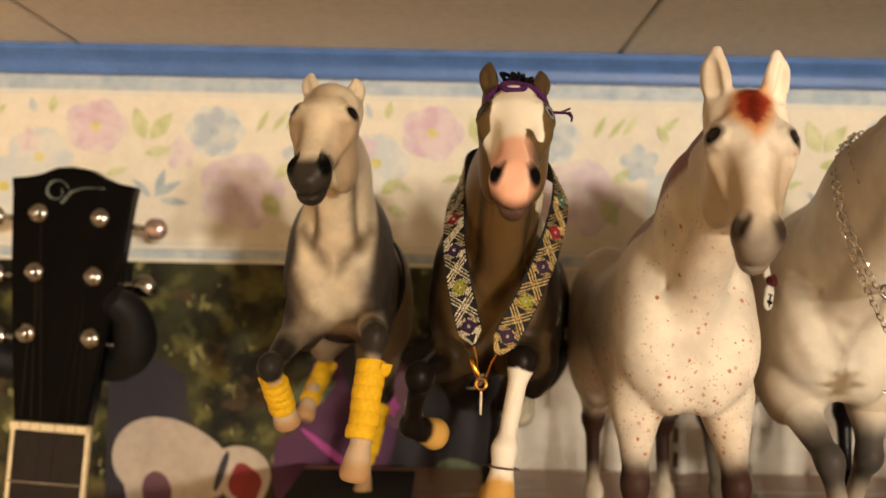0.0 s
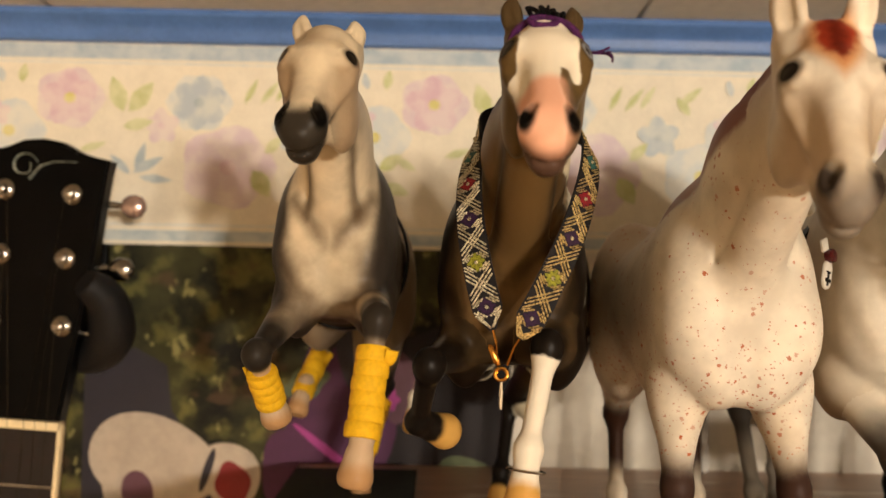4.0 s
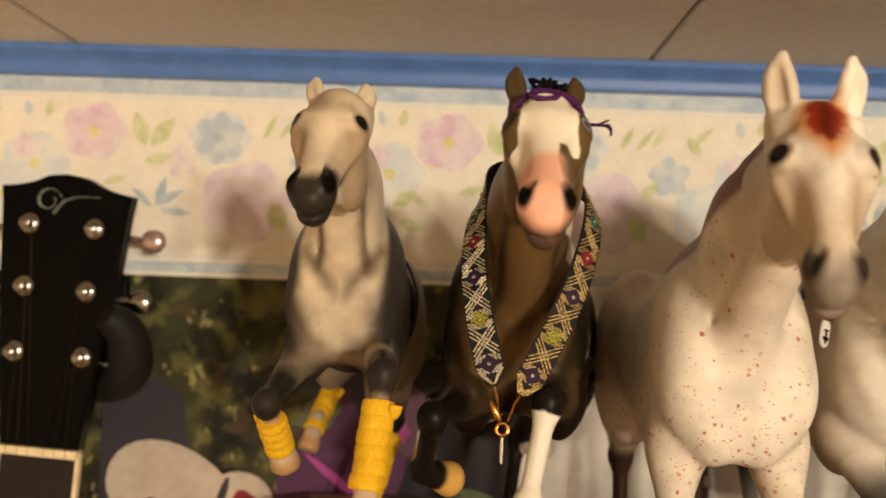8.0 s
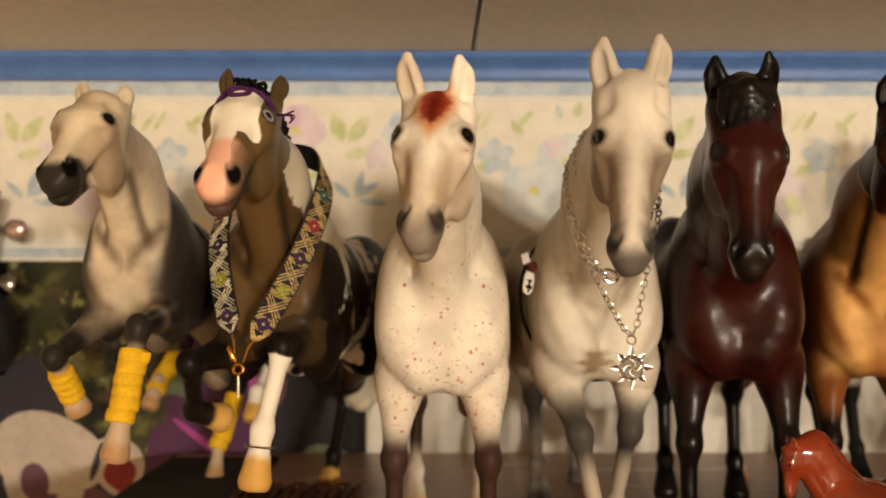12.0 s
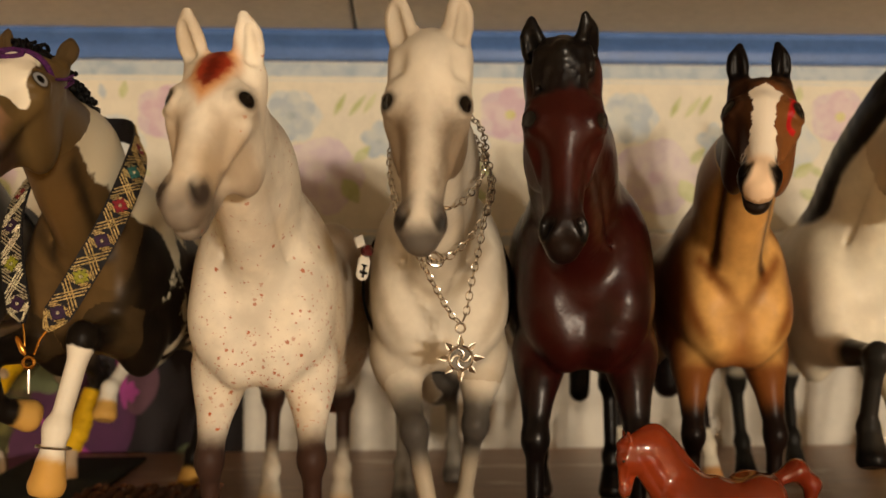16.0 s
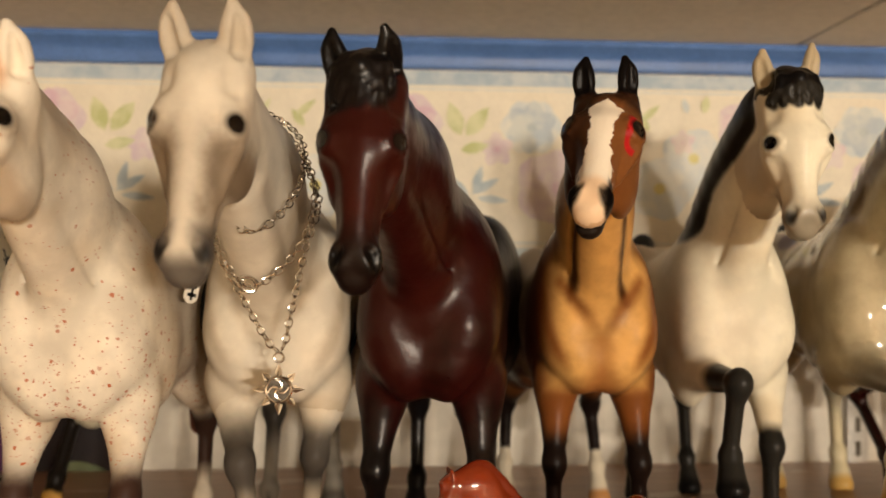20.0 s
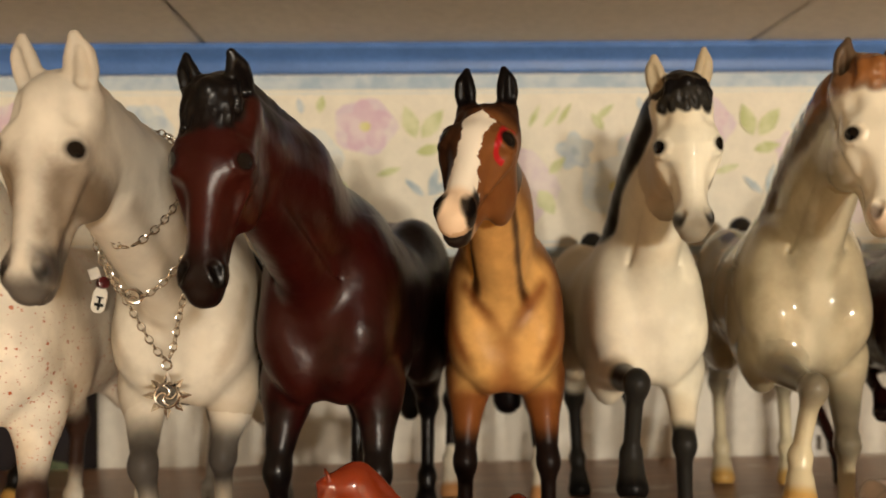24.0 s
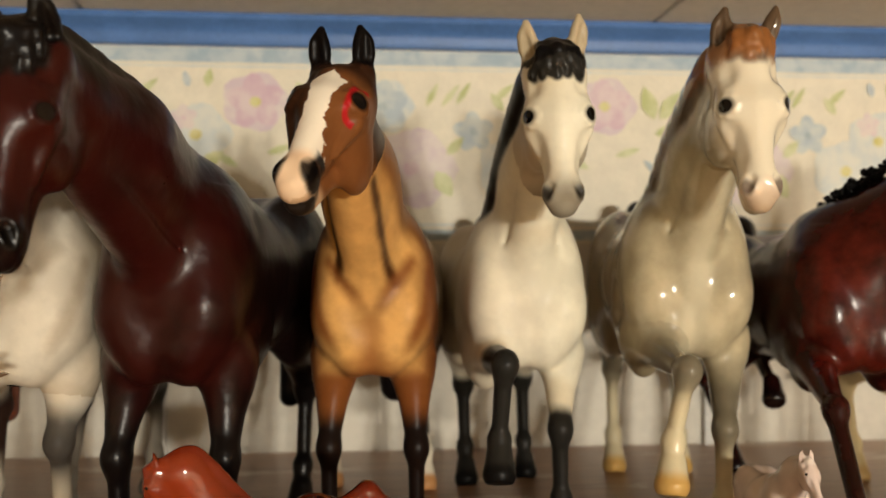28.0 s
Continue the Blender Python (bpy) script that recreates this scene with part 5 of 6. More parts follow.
def poster_material():
    n = Nodes("garden_photo_print")
    f = n.noise(20, 4, 0.6)
    g = n.noise(46, 3, 0.5)
    col = n.mix(n.ramp(f, 0.38, 0.64), srgb("0d0c08"), srgb("3a3a20"))
    col = n.mix(n.math("MULTIPLY", n.ramp(g, 0.47, 0.66), 0.7), col, srgb("6d6a38"))
    col = n.mix(n.math("MULTIPLY", n.ramp(n.noise(33, 3, vec=n.stretch(1, 1, 1.7)), 0.56, 0.68), 0.65), col, srgb("4f3d2a"))
    col = n.mix(n.math("MULTIPLY", n.ramp(n.noise(75, 2, vec=n.stretch(1.3, 1, 1)), 0.63, 0.72), 0.6), col, srgb("a39c63"))
    return n.done(col, 0.6, 0, 0.0, 0.2)


POSTER = [poster_material()] + [plain(nm, h, 0.6, grain=14, vary=0.09, bump=0) for nm, h in
          (("lilac_photo", "4e4656"), ("white_photo", "b0a596"), ("red_photo", "7a1c1e"), ("plum_photo", "4a1f44"), ("pink_photo", "a03c86"), ("maroon_photo", "140a0f"), ("pale_green_photo", "5d6648"), ("rose_photo", "5c3b48"), ("ash_photo", "27242d"))]
poster = thing("wall_poster", "glossy photo poster of dark foliage with white and purple shapes", "poster", (0, 0, 0))
part("board", box((-0.52, WALL - 0.0022, SH - 0.24), (-0.083, WALL - 0.0012, SH + 0.1495)), POSTER[0], poster)
yy = WALL - 0.0024


def shape(cx, cz, rx, rz, mat, rot=0.0, wav=0.0, lobes=3, n=28):
    global yy
    b = bmesh.new()
    disc_fan(b, cx, SH + cz, rx, rz, yy, n, 0, rot, wav, lobes)
    part("printed_shape", b, POSTER[mat], poster)
    yy -= 0.00005


def patch(points, mat):
    global yy
    b = bmesh.new()
    b.faces.new([b.verts.new((x, yy, SH + z)) for x, z in points])
    part("printed_shape", b, POSTER[mat], poster)
    yy -= 0.00005


patch(((-0.379, -0.24), (-0.20, -0.24), (-0.225, -0.05), (-0.270, -0.035), (-0.318, 0.035), (-0.322, 0.066), (-0.345, 0.078), (-0.379, 0.060)), 9)
shape(-0.318, -0.075, 0.062, 0.055, 8, 0.1, 0.05, 4)
shape(-0.330, 0.000, 0.047, 0.031, 2, -0.25, 0.04, 3)
shape(-0.352, -0.028, 0.010, 0.026, 2, 0.35)
shape(-0.312, -0.030, 0.010, 0.024, 2, -0.2)
shape(-0.340, -0.022, 0.011, 0.015, 8, 0.2)
shape(-0.276, -0.009, 0.020, 0.024, 2, 0.5, 0.05, 3)
shape(-0.292, -0.006, 0.003, 0.016, 9, -0.3)
shape(-0.274, -0.015, 0.012, 0.015, 3, 0.3, 0.08, 4)
patch(((-0.175, -0.05), (-0.0835, -0.05), (-0.0835, 0.085), (-0.125, 0.10), (-0.160, 0.085)), 6)
shape(-0.200, 0.030, 0.036, 0.060, 4, 0.15, 0.08, 4)
shape(-0.232, -0.005, 0.024, 0.028, 4, 0.0, 0.1, 3)
shape(-0.185, 0.075, 0.020, 0.028, 9, 0.3, 0.1, 3)
shape(-0.160, 0.055, 0.014, 0.026, 8, 0.1, 0.1, 3)
shape(-0.208, 0.008, 0.032, 0.0030, 5, -0.65)
shape(-0.172, 0.060, 0.0035, 0.028, 5, 0.1)
shape(-0.166, 0.045, 0.006, 0.007, 5, 0.0, 0.2, 5)
shape(-0.192, -0.014, 0.006, 0.006, 7, 0.0, 0.2, 5)
shape(-0.115, -0.003, 0.018, 0.010, 7, 0.0, 0.1, 3)
shape(-0.225, 0.055, 0.016, 0.010, 7, 0.4, 0.15, 4)

STEEL = plain("white_enamel_steel", "b9b4aa", 0.4, 0.0, grain=200, vary=0.1)
for x in (0.047, 0.455, 0.863):
    st = thing("shelf_standard", "pale metal slotted shelf standard screwed to the wall", "shelf standard", (x, WALL, SH), "shelf standards")
    part("rail", box((-0.008, -0.006, -0.6), (0.008, -0.0005, 0.062), 0.001), STEEL, st)
    for k in range(9):
        z = 0.052 - k * 0.018
        part("slot", box((-0.0018, -0.0066, z - 0.011), (0.0018, -0.0061, z)), GROOVE, st, smooth=False)

# ---- guitar on a wall hanger, beside the end of the shelf ----
GX, GY = -0.3905, 0.566
guitar = thing("guitar", "black guitar with chrome tuners hanging on the wall", "guitar", (GX, GY, SH - 0.006))
guitar.rotation_euler.y = radians(3.4)
HEAD = [(-0.0245, 0.045), (-0.0265, 0.062), (-0.031, 0.10), (-0.0365, 0.15), (-0.0400, 0.196), (-0.0415, 0.207), (-0.031, 0.2085), (-0.022, 0.211), (-0.012, 0.2160), (0.0, 0.2175)]
outline = HEAD + [(-x, z) for x, z in HEAD[-2::-1]]


def slab(points, y0, y1, bevel=0.0015, bm=None):
    bm = bm or bmesh.new()
    a = [bm.verts.new((x, y0, z)) for x, z in points]
    f = bm.faces.new(a)
    r = bmesh.ops.extrude_face_region(bm, geom=[f])
    top = [v for v in r["geom"] if isinstance(v, bmesh.types.BMVert)]
    bmesh.ops.translate(bm, verts=top, vec=(0, y1 - y0, 0))
    bmesh.ops.recalc_face_normals(bm, faces=bm.faces)
    if bevel:
        es = [e for e in bm.edges if abs(e.verts[0].co.y - e.verts[1].co.y) < 1e-6]
        bmesh.ops.bevel(bm, geom=es, offset=bevel, segments=2, affect="EDGES")
    return bm


part("headstock", slab(outline, 0.0, 0.014), BLACK, guitar)
ROSE = plain("dark_fretboard", "170c09", 0.5, grain=120, vary=0.25, bump=0.2)
part("fretboard", slab([(-0.0235, 0.041), (0.0235, 0.041), (0.027, -0.42), (-0.027, -0.42)], 0.0015, 0.007, 0.0005), ROSE, guitar)
part("binding", box((0.0237, 0.0012, -0.42), (0.0262, 0.0068, 0.044), 0.0004), BONE, guitar)
part("binding", box((-0.0262, 0.0012, -0.42), (-0.0237, 0.0068, 0.044), 0.0004), BONE, guitar)
part("neck", slab([(-0.023, 0.046), (0.023, 0.046), (0.0262, -0.42), (-0.0262, -0.42)], 0.0072, 0.022, 0.006), plain("neck_wood", "5c3a22", 0.4, grain=60, vary=0.2), guitar)
part("nut", box((-0.0255, -0.0030, 0.0405), (0.0255, 0.0065, 0.0458), 0.0008), BONE, guitar)
for k in range(9):
    z = 0.041 - 0.625 * (1 - 2 ** (-(k + 1) / 12))
    part("fret", box((-0.0245, 0.0002, z - 0.0008), (0.0245, 0.002, z + 0.0008), 0.0003), CHROME, guitar)
body_pts = [(0.16 * math.sin(a) * (1.0 - 0.22 * math.exp(-((math.cos(a) - 0.15) / 0.28) ** 2)) * (0.82 if math.cos(a) > 0.3 else 1.0), -0.64 + 0.245 * math.cos(a)) for a in [2 * math.pi * i / 48 for i in range(48)]]
part("body", slab(body_pts, 0.010, 0.080, 0.004), BLACK, guitar)
part("sound_hole", lathe([(0.048, 0), (0.048, 0.001)], 28, pose(0, 0.0095, -0.56, 90)), GROOVE, guitar)
PEARL = plain("pink_pearl_button", "bda39a", 0.22, 0.7, grain=200, vary=0.12, coat=0.4)
for sd in (-1, 1):
    for n, (px, pz) in enumerate(((0.0207, 0.1845), (0.0198, 0.1450), (0.0215, 0.1040))):
        x = sd * px
        peg = part("tuner_post", lathe([(0.0062, 0.0), (0.0064, 0.001), (0.0052, 0.0022), (0.0030, 0.0028), (0.0030, 0.0075), (0.0034, 0.0085), (0.0022, 0.0092)], 18, pose(x, 0, pz, 90)), CHROME, guitar)
        ex = sd * (0.0400, 0.0360, 0.0315)[n]
        arm = part("tuner_shaft", lathe([(0.0018, 0), (0.0022, 0.004), (0.0018, 0.010)], 10, pose(ex - sd * 0.002, 0.009, pz - 0.004, 0, 90 * sd, 0)), CHROME, guitar)
        tone = PEARL if n == 0 and sd > 0 else CHROME
        b = lathe([(0.001, 0), (0.0042, 0.0006), (0.0068, 0.004), (0.0074, 0.008), (0.0062, 0.0125), (0.0025, 0.0150)], 16, Matrix.LocRotScale((ex + sd * 0.008, 0.009, pz - 0.004), Euler((0, radians(90 * sd), 0)), (1, 0.55, 1)))
        part("tuner_button", b, tone, guitar)
        part("string", tube([Vector((x - sd * 0.003, -0.004, pz)), Vector((sd * (0.0185 - 0.0068 * (2 - n)) * 1.0, -0.003, 0.0445)), Vector((sd * (0.0185 - 0.0068 * (2 - n)) * 1.1, -0.003, -0.55))], 0.00019, 6), STRING, guitar)
inlay = plain("abalone_inlay", "9aa39a", 0.25, 0.5, grain=300, vary=0.35)
bm = tube([Vector((-0.010 + 0.0085 * math.cos(a) * (1 - a / 12), -0.0006, 0.200 + 0.0085 * math.sin(a) * (1 - a / 12))) for a in [0.3 + 0.35 * i for i in range(20)]], lambda t: 0.0014 - 0.0007 * t, 6, flat=0.4)
part("inlay", bm, inlay, guitar)
bm = tube([Vector(p) for p in ((-0.006, -0.0006, 0.192), (0.000, -0.0006, 0.2005), (0.008, -0.0006, 0.2035), (0.022, -0.0006, 0.2045))], lambda t: 0.0017 - 0.0013 * t, 6, flat=0.4)
part("inlay", bm, inlay, guitar)
FOAM = plain("black_foam", "070607", 0.65, grain=200, vary=0.3, bump=0.3)
hanger = thing("guitar_hanger", "black padded wall hanger holding the guitar headstock", "guitar hanger", (GX, WALL, SH))
part("wall_plate", box((-0.028, -0.012, 0.06), (0.028, -0.0022, 0.15), 0.004), BLACK, hanger)
part("stem", tube([Vector((0, -0.012, 0.105)), Vector((0, -0.045, 0.100)), Vector((0, -0.056, 0.088))], 0.007, 12), BLACK, hanger)
for sd in (-1, 1):
    part("yoke_arm", tube(spline([(sd * 0.008, -0.058, 0.080), (sd * 0.036, -0.060, 0.078), (sd * 0.052, -0.068, 0.090), (sd * 0.053, -0.080, 0.112), (sd * 0.044, -0.092, 0.124)], 5), lambda t: 0.0085 + 0.006 * math.sin(math.pi * t), 12), FOAM, hanger)

# ---- on the shelf by the end ----
mat_ob = new("felt_mat", mesh_of("felt_mat", box((-0.040, -0.11, 0), (0.040, 0.11, 0.003), 0.0012), plain("dark_green_felt", "1e2416", 0.95, grain=300, vary=0.35, bump=0.6)))
mat_ob.location = (-0.186, 0.51, SH)
tagged(mat_ob, "dark green felt mat lying on the shelf", "mat")
wicker = thing("woven_mat", "small brown woven wicker mat on the shelf", "woven mat", (-0.112, 0.47, SH))
WICK = plain("brown_wicker", "5a3418", 0.6, grain=200, vary=0.3, bump=0.5)
for k in range(11):
    x = -0.036 + k * 0.0072
    part("cane", tube([Vector((x, -0.05 + 0.01 * j, 0.0045 + 0.0012 * (-1) ** (j + k))) for j in range(10)], 0.0031, 7), WICK, wicker)
for k in range(5):
    yv = -0.045 + k * 0.0215
    part("weft", tube([Vector((-0.040 + 0.0072 * j, yv, 0.0052 - 0.0022 * (-1) ** (j + k))) for j in range(12)], 0.0014, 6), WICK, wicker)


# ---- what the horses wear ----
def band(centre, ax1, ax2, r1, r2, width_dir, width, thick, n=48):
    """A closed flat strap round an oval."""
    bm = bmesh.new()
    rings = []
    for i in range(n):
        a = 2 * math.pi * i / n
        c = Vector(centre) + Vector(ax1) * r1 * math.cos(a) + Vector(ax2) * r2 * math.sin(a)
        out = (Vector(ax1) * math.cos(a) / r1 + Vector(ax2) * math.sin(a) / r2).normalized()
        w = Vector(width_dir) * width / 2
        rings.append([bm.verts.new(c + q) for q in (-w, w, w * 0.98 + out * thick, -w * 0.98 + out * thick)])
    for a, b in zip(rings, rings[1:] + rings[:1]):
        for j in range(4):
            bm.faces.new((a[j], a[(j + 1) % 4], b[(j + 1) % 4], b[j]))
    bmesh.ops.recalc_face_normals(bm, faces=bm.faces)
    return bm


def girth(g, y, z, r1, r2, width, label, lean=0.0):
    c = Vector(g["B"](0, y, z)) + Vector((0, 0, SH))
    a1, a2 = Vector(g["ax"][0]), Vector((0, lean, 1)).normalized()
    return solid("body_strap", band(c, a1, a2, r1, r2, Vector(g["ax"][1]), width, 0.0014), LEATHER, label, "strap")


girth(H1, 0.085, 0.122, 0.0285, 0.0320, 0.014, "wide black strap round the dapple grey figurine's barrel")
girth(H4, 0.045, 0.123, 0.0345, 0.0410, 0.006, "narrow black strap round the pale grey figurine's body", 0.35)


def wrap(a, b, r, turns, group_label):
    """A bandage wound round a leg from a to b."""
    a, b = Vector(a) + Vector((0, 0, SH)), Vector(b) + Vector((0, 0, SH))
    d = (b - a)
    m = Matrix.Translation(a) @ d.to_track_quat("Z", "Y").to_matrix().to_4x4()
    L = d.length
    ob = thing("leg_wrap", group_label, "leg wrap", (0, 0, 0), "yellow leg wraps")
    for k in range(turns):
        z0, z1 = L * k / turns, L * (k + 1) / turns + L * 0.10 / turns
        rr = r * (1 + 0.010 * math.sin(k * 1.9))
        prof = [(rr * 0.75, z0), (rr * 0.95, z0 + 0.0002), (rr * 1.0, z0 + 0.0008), (rr * 1.02, (z0 + z1) / 2), (rr * 1.0, z1 - 0.0008), (rr * 0.95, z1 - 0.0002), (rr * 0.75, z1)]
        part("winding", lathe(prof, 22, m @ pose(0, 0, 0, 0.8 * math.sin(k * 2.1), 1.0 * math.cos(k * 1.3), 20 * k)), YELLOW, ob)
    part("loose_end", tube([m @ Vector(p) for p in ((r * 0.9, 0.0, L * 0.18), (r * 1.2, 0.002, L * 0.14), (r * 1.35, 0.003, L * 0.05))], 0.0022, 6, flat=0.35), YELLOW, ob)
    return ob


def on_leg(g, key, s0, s1):
    j = g["legs"][key]

    def at(s):
        i = min(int(s), 2)
        return j[i] + (j[i + 1] - j[i]) * (s - i)
    return at(s0), at(s1)


WL = "wound yellow bandage on the grey figurine's lower leg"
wrap(*on_leg(H1, "fl", 1.45, 2.35), 0.0060, 4, WL)
wrap(*on_leg(H1, "fr", 1.26, 2.15), 0.0060, 6, WL)
wrap(*on_leg(H1, "hl", 1.35, 2.35), 0.0062, 4, WL)
wrap(*on_leg(H1, "hr", 1.20, 2.10), 0.0064, 6, WL)


def ribbon(path, axis, width):
    """Frames along a ribbon: place, along, across, outward."""
    out = []
    for i, p in enumerate(path):
        d = (path[min(i + 1, len(path) - 1)] - path[max(i - 1, 0)]).normalized()
        o = p - Vector((axis[0], axis[1] , p.z))
        o = (o - d * o.dot(d)).normalized()
        out.append((p, d, d.cross(o).normalized(), o))
    return out


def on_ribbon(fr, step, s, w, lift):
    i = min(max(int(s / step), 0), len(fr) - 2)
    t = s / step - i
    a, b = fr[i], fr[i + 1]
    return a[0].lerp(b[0], t) + a[2].lerp(b[2], t) * w + a[3].lerp(b[3], t) * lift


GOLD_THREAD = plain("gold_thread", "cfb67c", 0.28, 0.8, grain=1500, vary=0.3, bump=0.6)
SILVER_THREAD = plain("pale_gold_thread", "dcd5b8", 0.28, 0.8, grain=1500, vary=0.3, bump=0.6)
RIB = plain("black_ribbon", "100d12", 0.7, grain=900, vary=0.3, bump=0.5)
THREADS = dict(purple=plain("purple_thread", "2e1138", 0.7, grain=1200, vary=0.3, bump=0.5), green=plain("green_thread", "8f8f22", 0.6, grain=1200, vary=0.3, bump=0.5), red=plain("red_thread", "8a1220", 0.6, grain=1200, vary=0.3, bump=0.5),
               teal=plain("teal_thread", "2f6a63", 0.6, grain=1200, vary=0.3, bump=0.5))
UP = Vector((0, 0, SH))
loop = spline([Vector(p) + UP for p in ((-0.1150, 0.3205, 0.113), (-0.1205, 0.325, 0.135), (-0.1235, 0.334, 0.157), (-0.1215, 0.356, 0.180), (-0.114, 0.384, 0.196), (-0.098, 0.386, 0.199), (-0.0835, 0.364, 0.191), (-0.0790, 0.343, 0.176), (-0.0850, 0.331, 0.152), (-0.0965, 0.324, 0.127), (-0.1065, 0.320, 0.109))], 8)
STEP = 0.0015
loop = even(loop, STEP)
fr = ribbon(loop, (-0.105, 0.372), 0.013)
WID = 0.0108
collar = thing("ribbon_collar", "black woven ribbon collar with gold lattice and coloured flowers", "ribbon", (0, 0, 0))
LEN = STEP * (len(fr) - 1)


def half_at(s):
    return WID / 2 * min(1.0, 0.22 + min(s, LEN - s) / 0.0095)


bm = bmesh.new()
rings = []
for p, d, cr, o in fr:
    w = cr * half_at(len(rings) * STEP)
    rings.append([bm.verts.new(p + q) for q in (-w, w, w + o * 0.0007, -w + o * 0.0007)])
for a, b in zip(rings, rings[1:]):
    for j in range(4):
        bm.faces.new((a[j], a[(j + 1) % 4], b[(j + 1) % 4], b[j]))
bm.faces.new(rings[0][::-1]), bm.faces.new(rings[-1])
bmesh.ops.recalc_face_normals(bm, faces=bm.faces)
part("band", bm, RIB, collar)


def thread(bm, s0, w0, s1, w1, r, lift=0.0010):
    n = max(2, int(abs(s1 - s0) / 0.002) + 2)
    run = [(min(max(s0 + (s1 - s0) * i / (n - 1), 0.0005), LEN - 0.0005), w0 + (w1 - w0) * i / (n - 1)) for i in range(n)]
    tube([on_ribbon(fr, STEP, a, max(-half_at(a), min(half_at(a), b)), lift) for a, b in run], r, 5, bm=bm)


def petal(bm, s, w, ang, length, width):
    pts = [on_ribbon(fr, STEP, s + math.cos(ang) * a * length - math.sin(ang) * b * width, w + math.sin(ang) * a * length + math.cos(ang) * b * width, 0.0012) for a, b in ((0.15, 0), (0.45, 0.5), (0.8, 0.35), (1, 0), (0.8, -0.35), (0.45, -0.5))]
    top = [bm.verts.new(p) for p in pts]
    bm.faces.new(top)


cells = round(LEN / 0.0168)
CELL = LEN / cells
order = (["purple", "green", "purple", "red", "teal"] + ["purple", "green", "red"] * 3)[:max(0, cells - 5)] + ["teal", "red", "purple", "green", "purple"]
E1 = WID / 2 - 0.0006
for k in range(cells):
    m = (k + 0.5) * CELL
    gold = bmesh.new()
    for n, off in enumerate((-0.0017, 0.0, 0.0017)):
        for sg in (-1, 1):
            thread(gold, m + CELL / 2 - 0.0046 + off, -sg * E1, m + CELL / 2 + 0.0046 + off, sg * E1, 0.00034)
    for sg in (-1, 1):
        for q in (-1, 1):
            for off in (0.0, 0.0012):
                thread(gold, m + q * (CELL / 2 - 0.0048), sg * (E1 - 0.0030 - off), m + q * 0.0008, sg * (E1 - off), 0.00034)
    if k in (0, cells - 1):
        a, b = (0.0008, 0.006) if k == 0 else (LEN - 0.0008, LEN - 0.006)
        for sg in (-1, 1):
            for off in (0.0, 0.0011):
                thread(gold, a, sg * 0.0003, b, sg * (E1 - off), 0.0004)
    part("gold_lattice", gold, GOLD_THREAD if k > cells * 0.4 else SILVER_THREAD, collar)
    fl = bmesh.new()
    for j in range(8):
        petal(fl, m, 0, j * math.pi / 4, 0.0036, 0.0017)
    part("woven_flower", fl, THREADS[order[k]], collar, smooth=False)
    hb2 = bmesh.new()
    bmesh.ops.create_icosphere(hb2, subdivisions=1, radius=0.0008, matrix=Matrix.Translation(on_ribbon(fr, STEP, m, 0, 0.0012)))
    part("flower_heart", hb2, SILVER_THREAD, collar)
cl = UP + Vector((-0.1120, 0.319, 0.098))
part("crimp", tube([loop[0], loop[0] + Vector((0.001, -0.001, -0.004)), cl + Vector((-0.0015, 0, 0.004))], 0.00042, 6), GOLD, collar)
part("crimp", tube([loop[-1], loop[-1] + Vector((-0.002, -0.001, -0.003)), cl + Vector((0.002, 0, 0.003))], 0.00042, 6), GOLD, collar)
part("clasp", torus(0.0021, 0.0007, 16, 8, 1.0, Matrix.Translation(cl) @ pose(0, 0, 0, 80, 20, 0)), GOLD, collar, "gold spring clasp")
part("clasp_tongue", lathe([(0.0006, 0), (0.0014, 0.002), (0.0010, 0.007), (0.0004, 0.008)], 10, Matrix.Translation(cl + Vector((-0.001, -0.001, 0.003))) @ pose(0, 0, 0, 0, -25, 0)), GOLD, collar)
part("drop", lathe([(0.0005, -0.010), (0.0007, -0.004), (0.0005, 0.0)], 8, Matrix.Translation(cl + Vector((0, 0, -0.002)))), SILVER, collar)

g = H2
hp = Vector(g["poll"]) + UP
U_, V_, W_ = Vector(g["u"]), Vector(g["v"]), Vector(g["w"])
cord = thing("forehead_cord", "purple cord tied round the pinto figurine's brow with a loop", "cord")
D2 = g["D"]


def on_head(a, b, c):
    return hp + U_ * (a * g["L"]) + V_ * (b * D2) + W_ * (c * D2)


brow = spline([on_head(*p) for p in ((0.14, 0.00, -0.160), (0.12, 0.10, -0.145), (0.09, 0.155, -0.09), (0.075, 0.172, 0.0), (0.09, 0.155, 0.09), (0.12, 0.10, 0.145), (0.14, 0.0, 0.160))], 6)
part("cord_band", tube(brow, 0.0011, 8), PURPLE_CORD, cord)
part("cord_loop", tube([on_head(0.125 + 0.045 * math.sin(a), 0.180, -0.02 + 0.058 * math.cos(a)) for a in [2 * math.pi * i / 20 for i in range(20)]], 0.0010, 8, True), PURPLE_CORD, cord)
for k in range(4):
    part("cord_end", tube(spline([on_head(0.13, 0.05, 0.160), on_head(0.16, 0.06, 0.21 + 0.02 * k), on_head(0.14 + 0.05 * k, 0.08, 0.27)], 4), 0.0004, 5), PURPLE_CORD, cord)
tuft = bmesh.new()
rnd = random.Random(5)
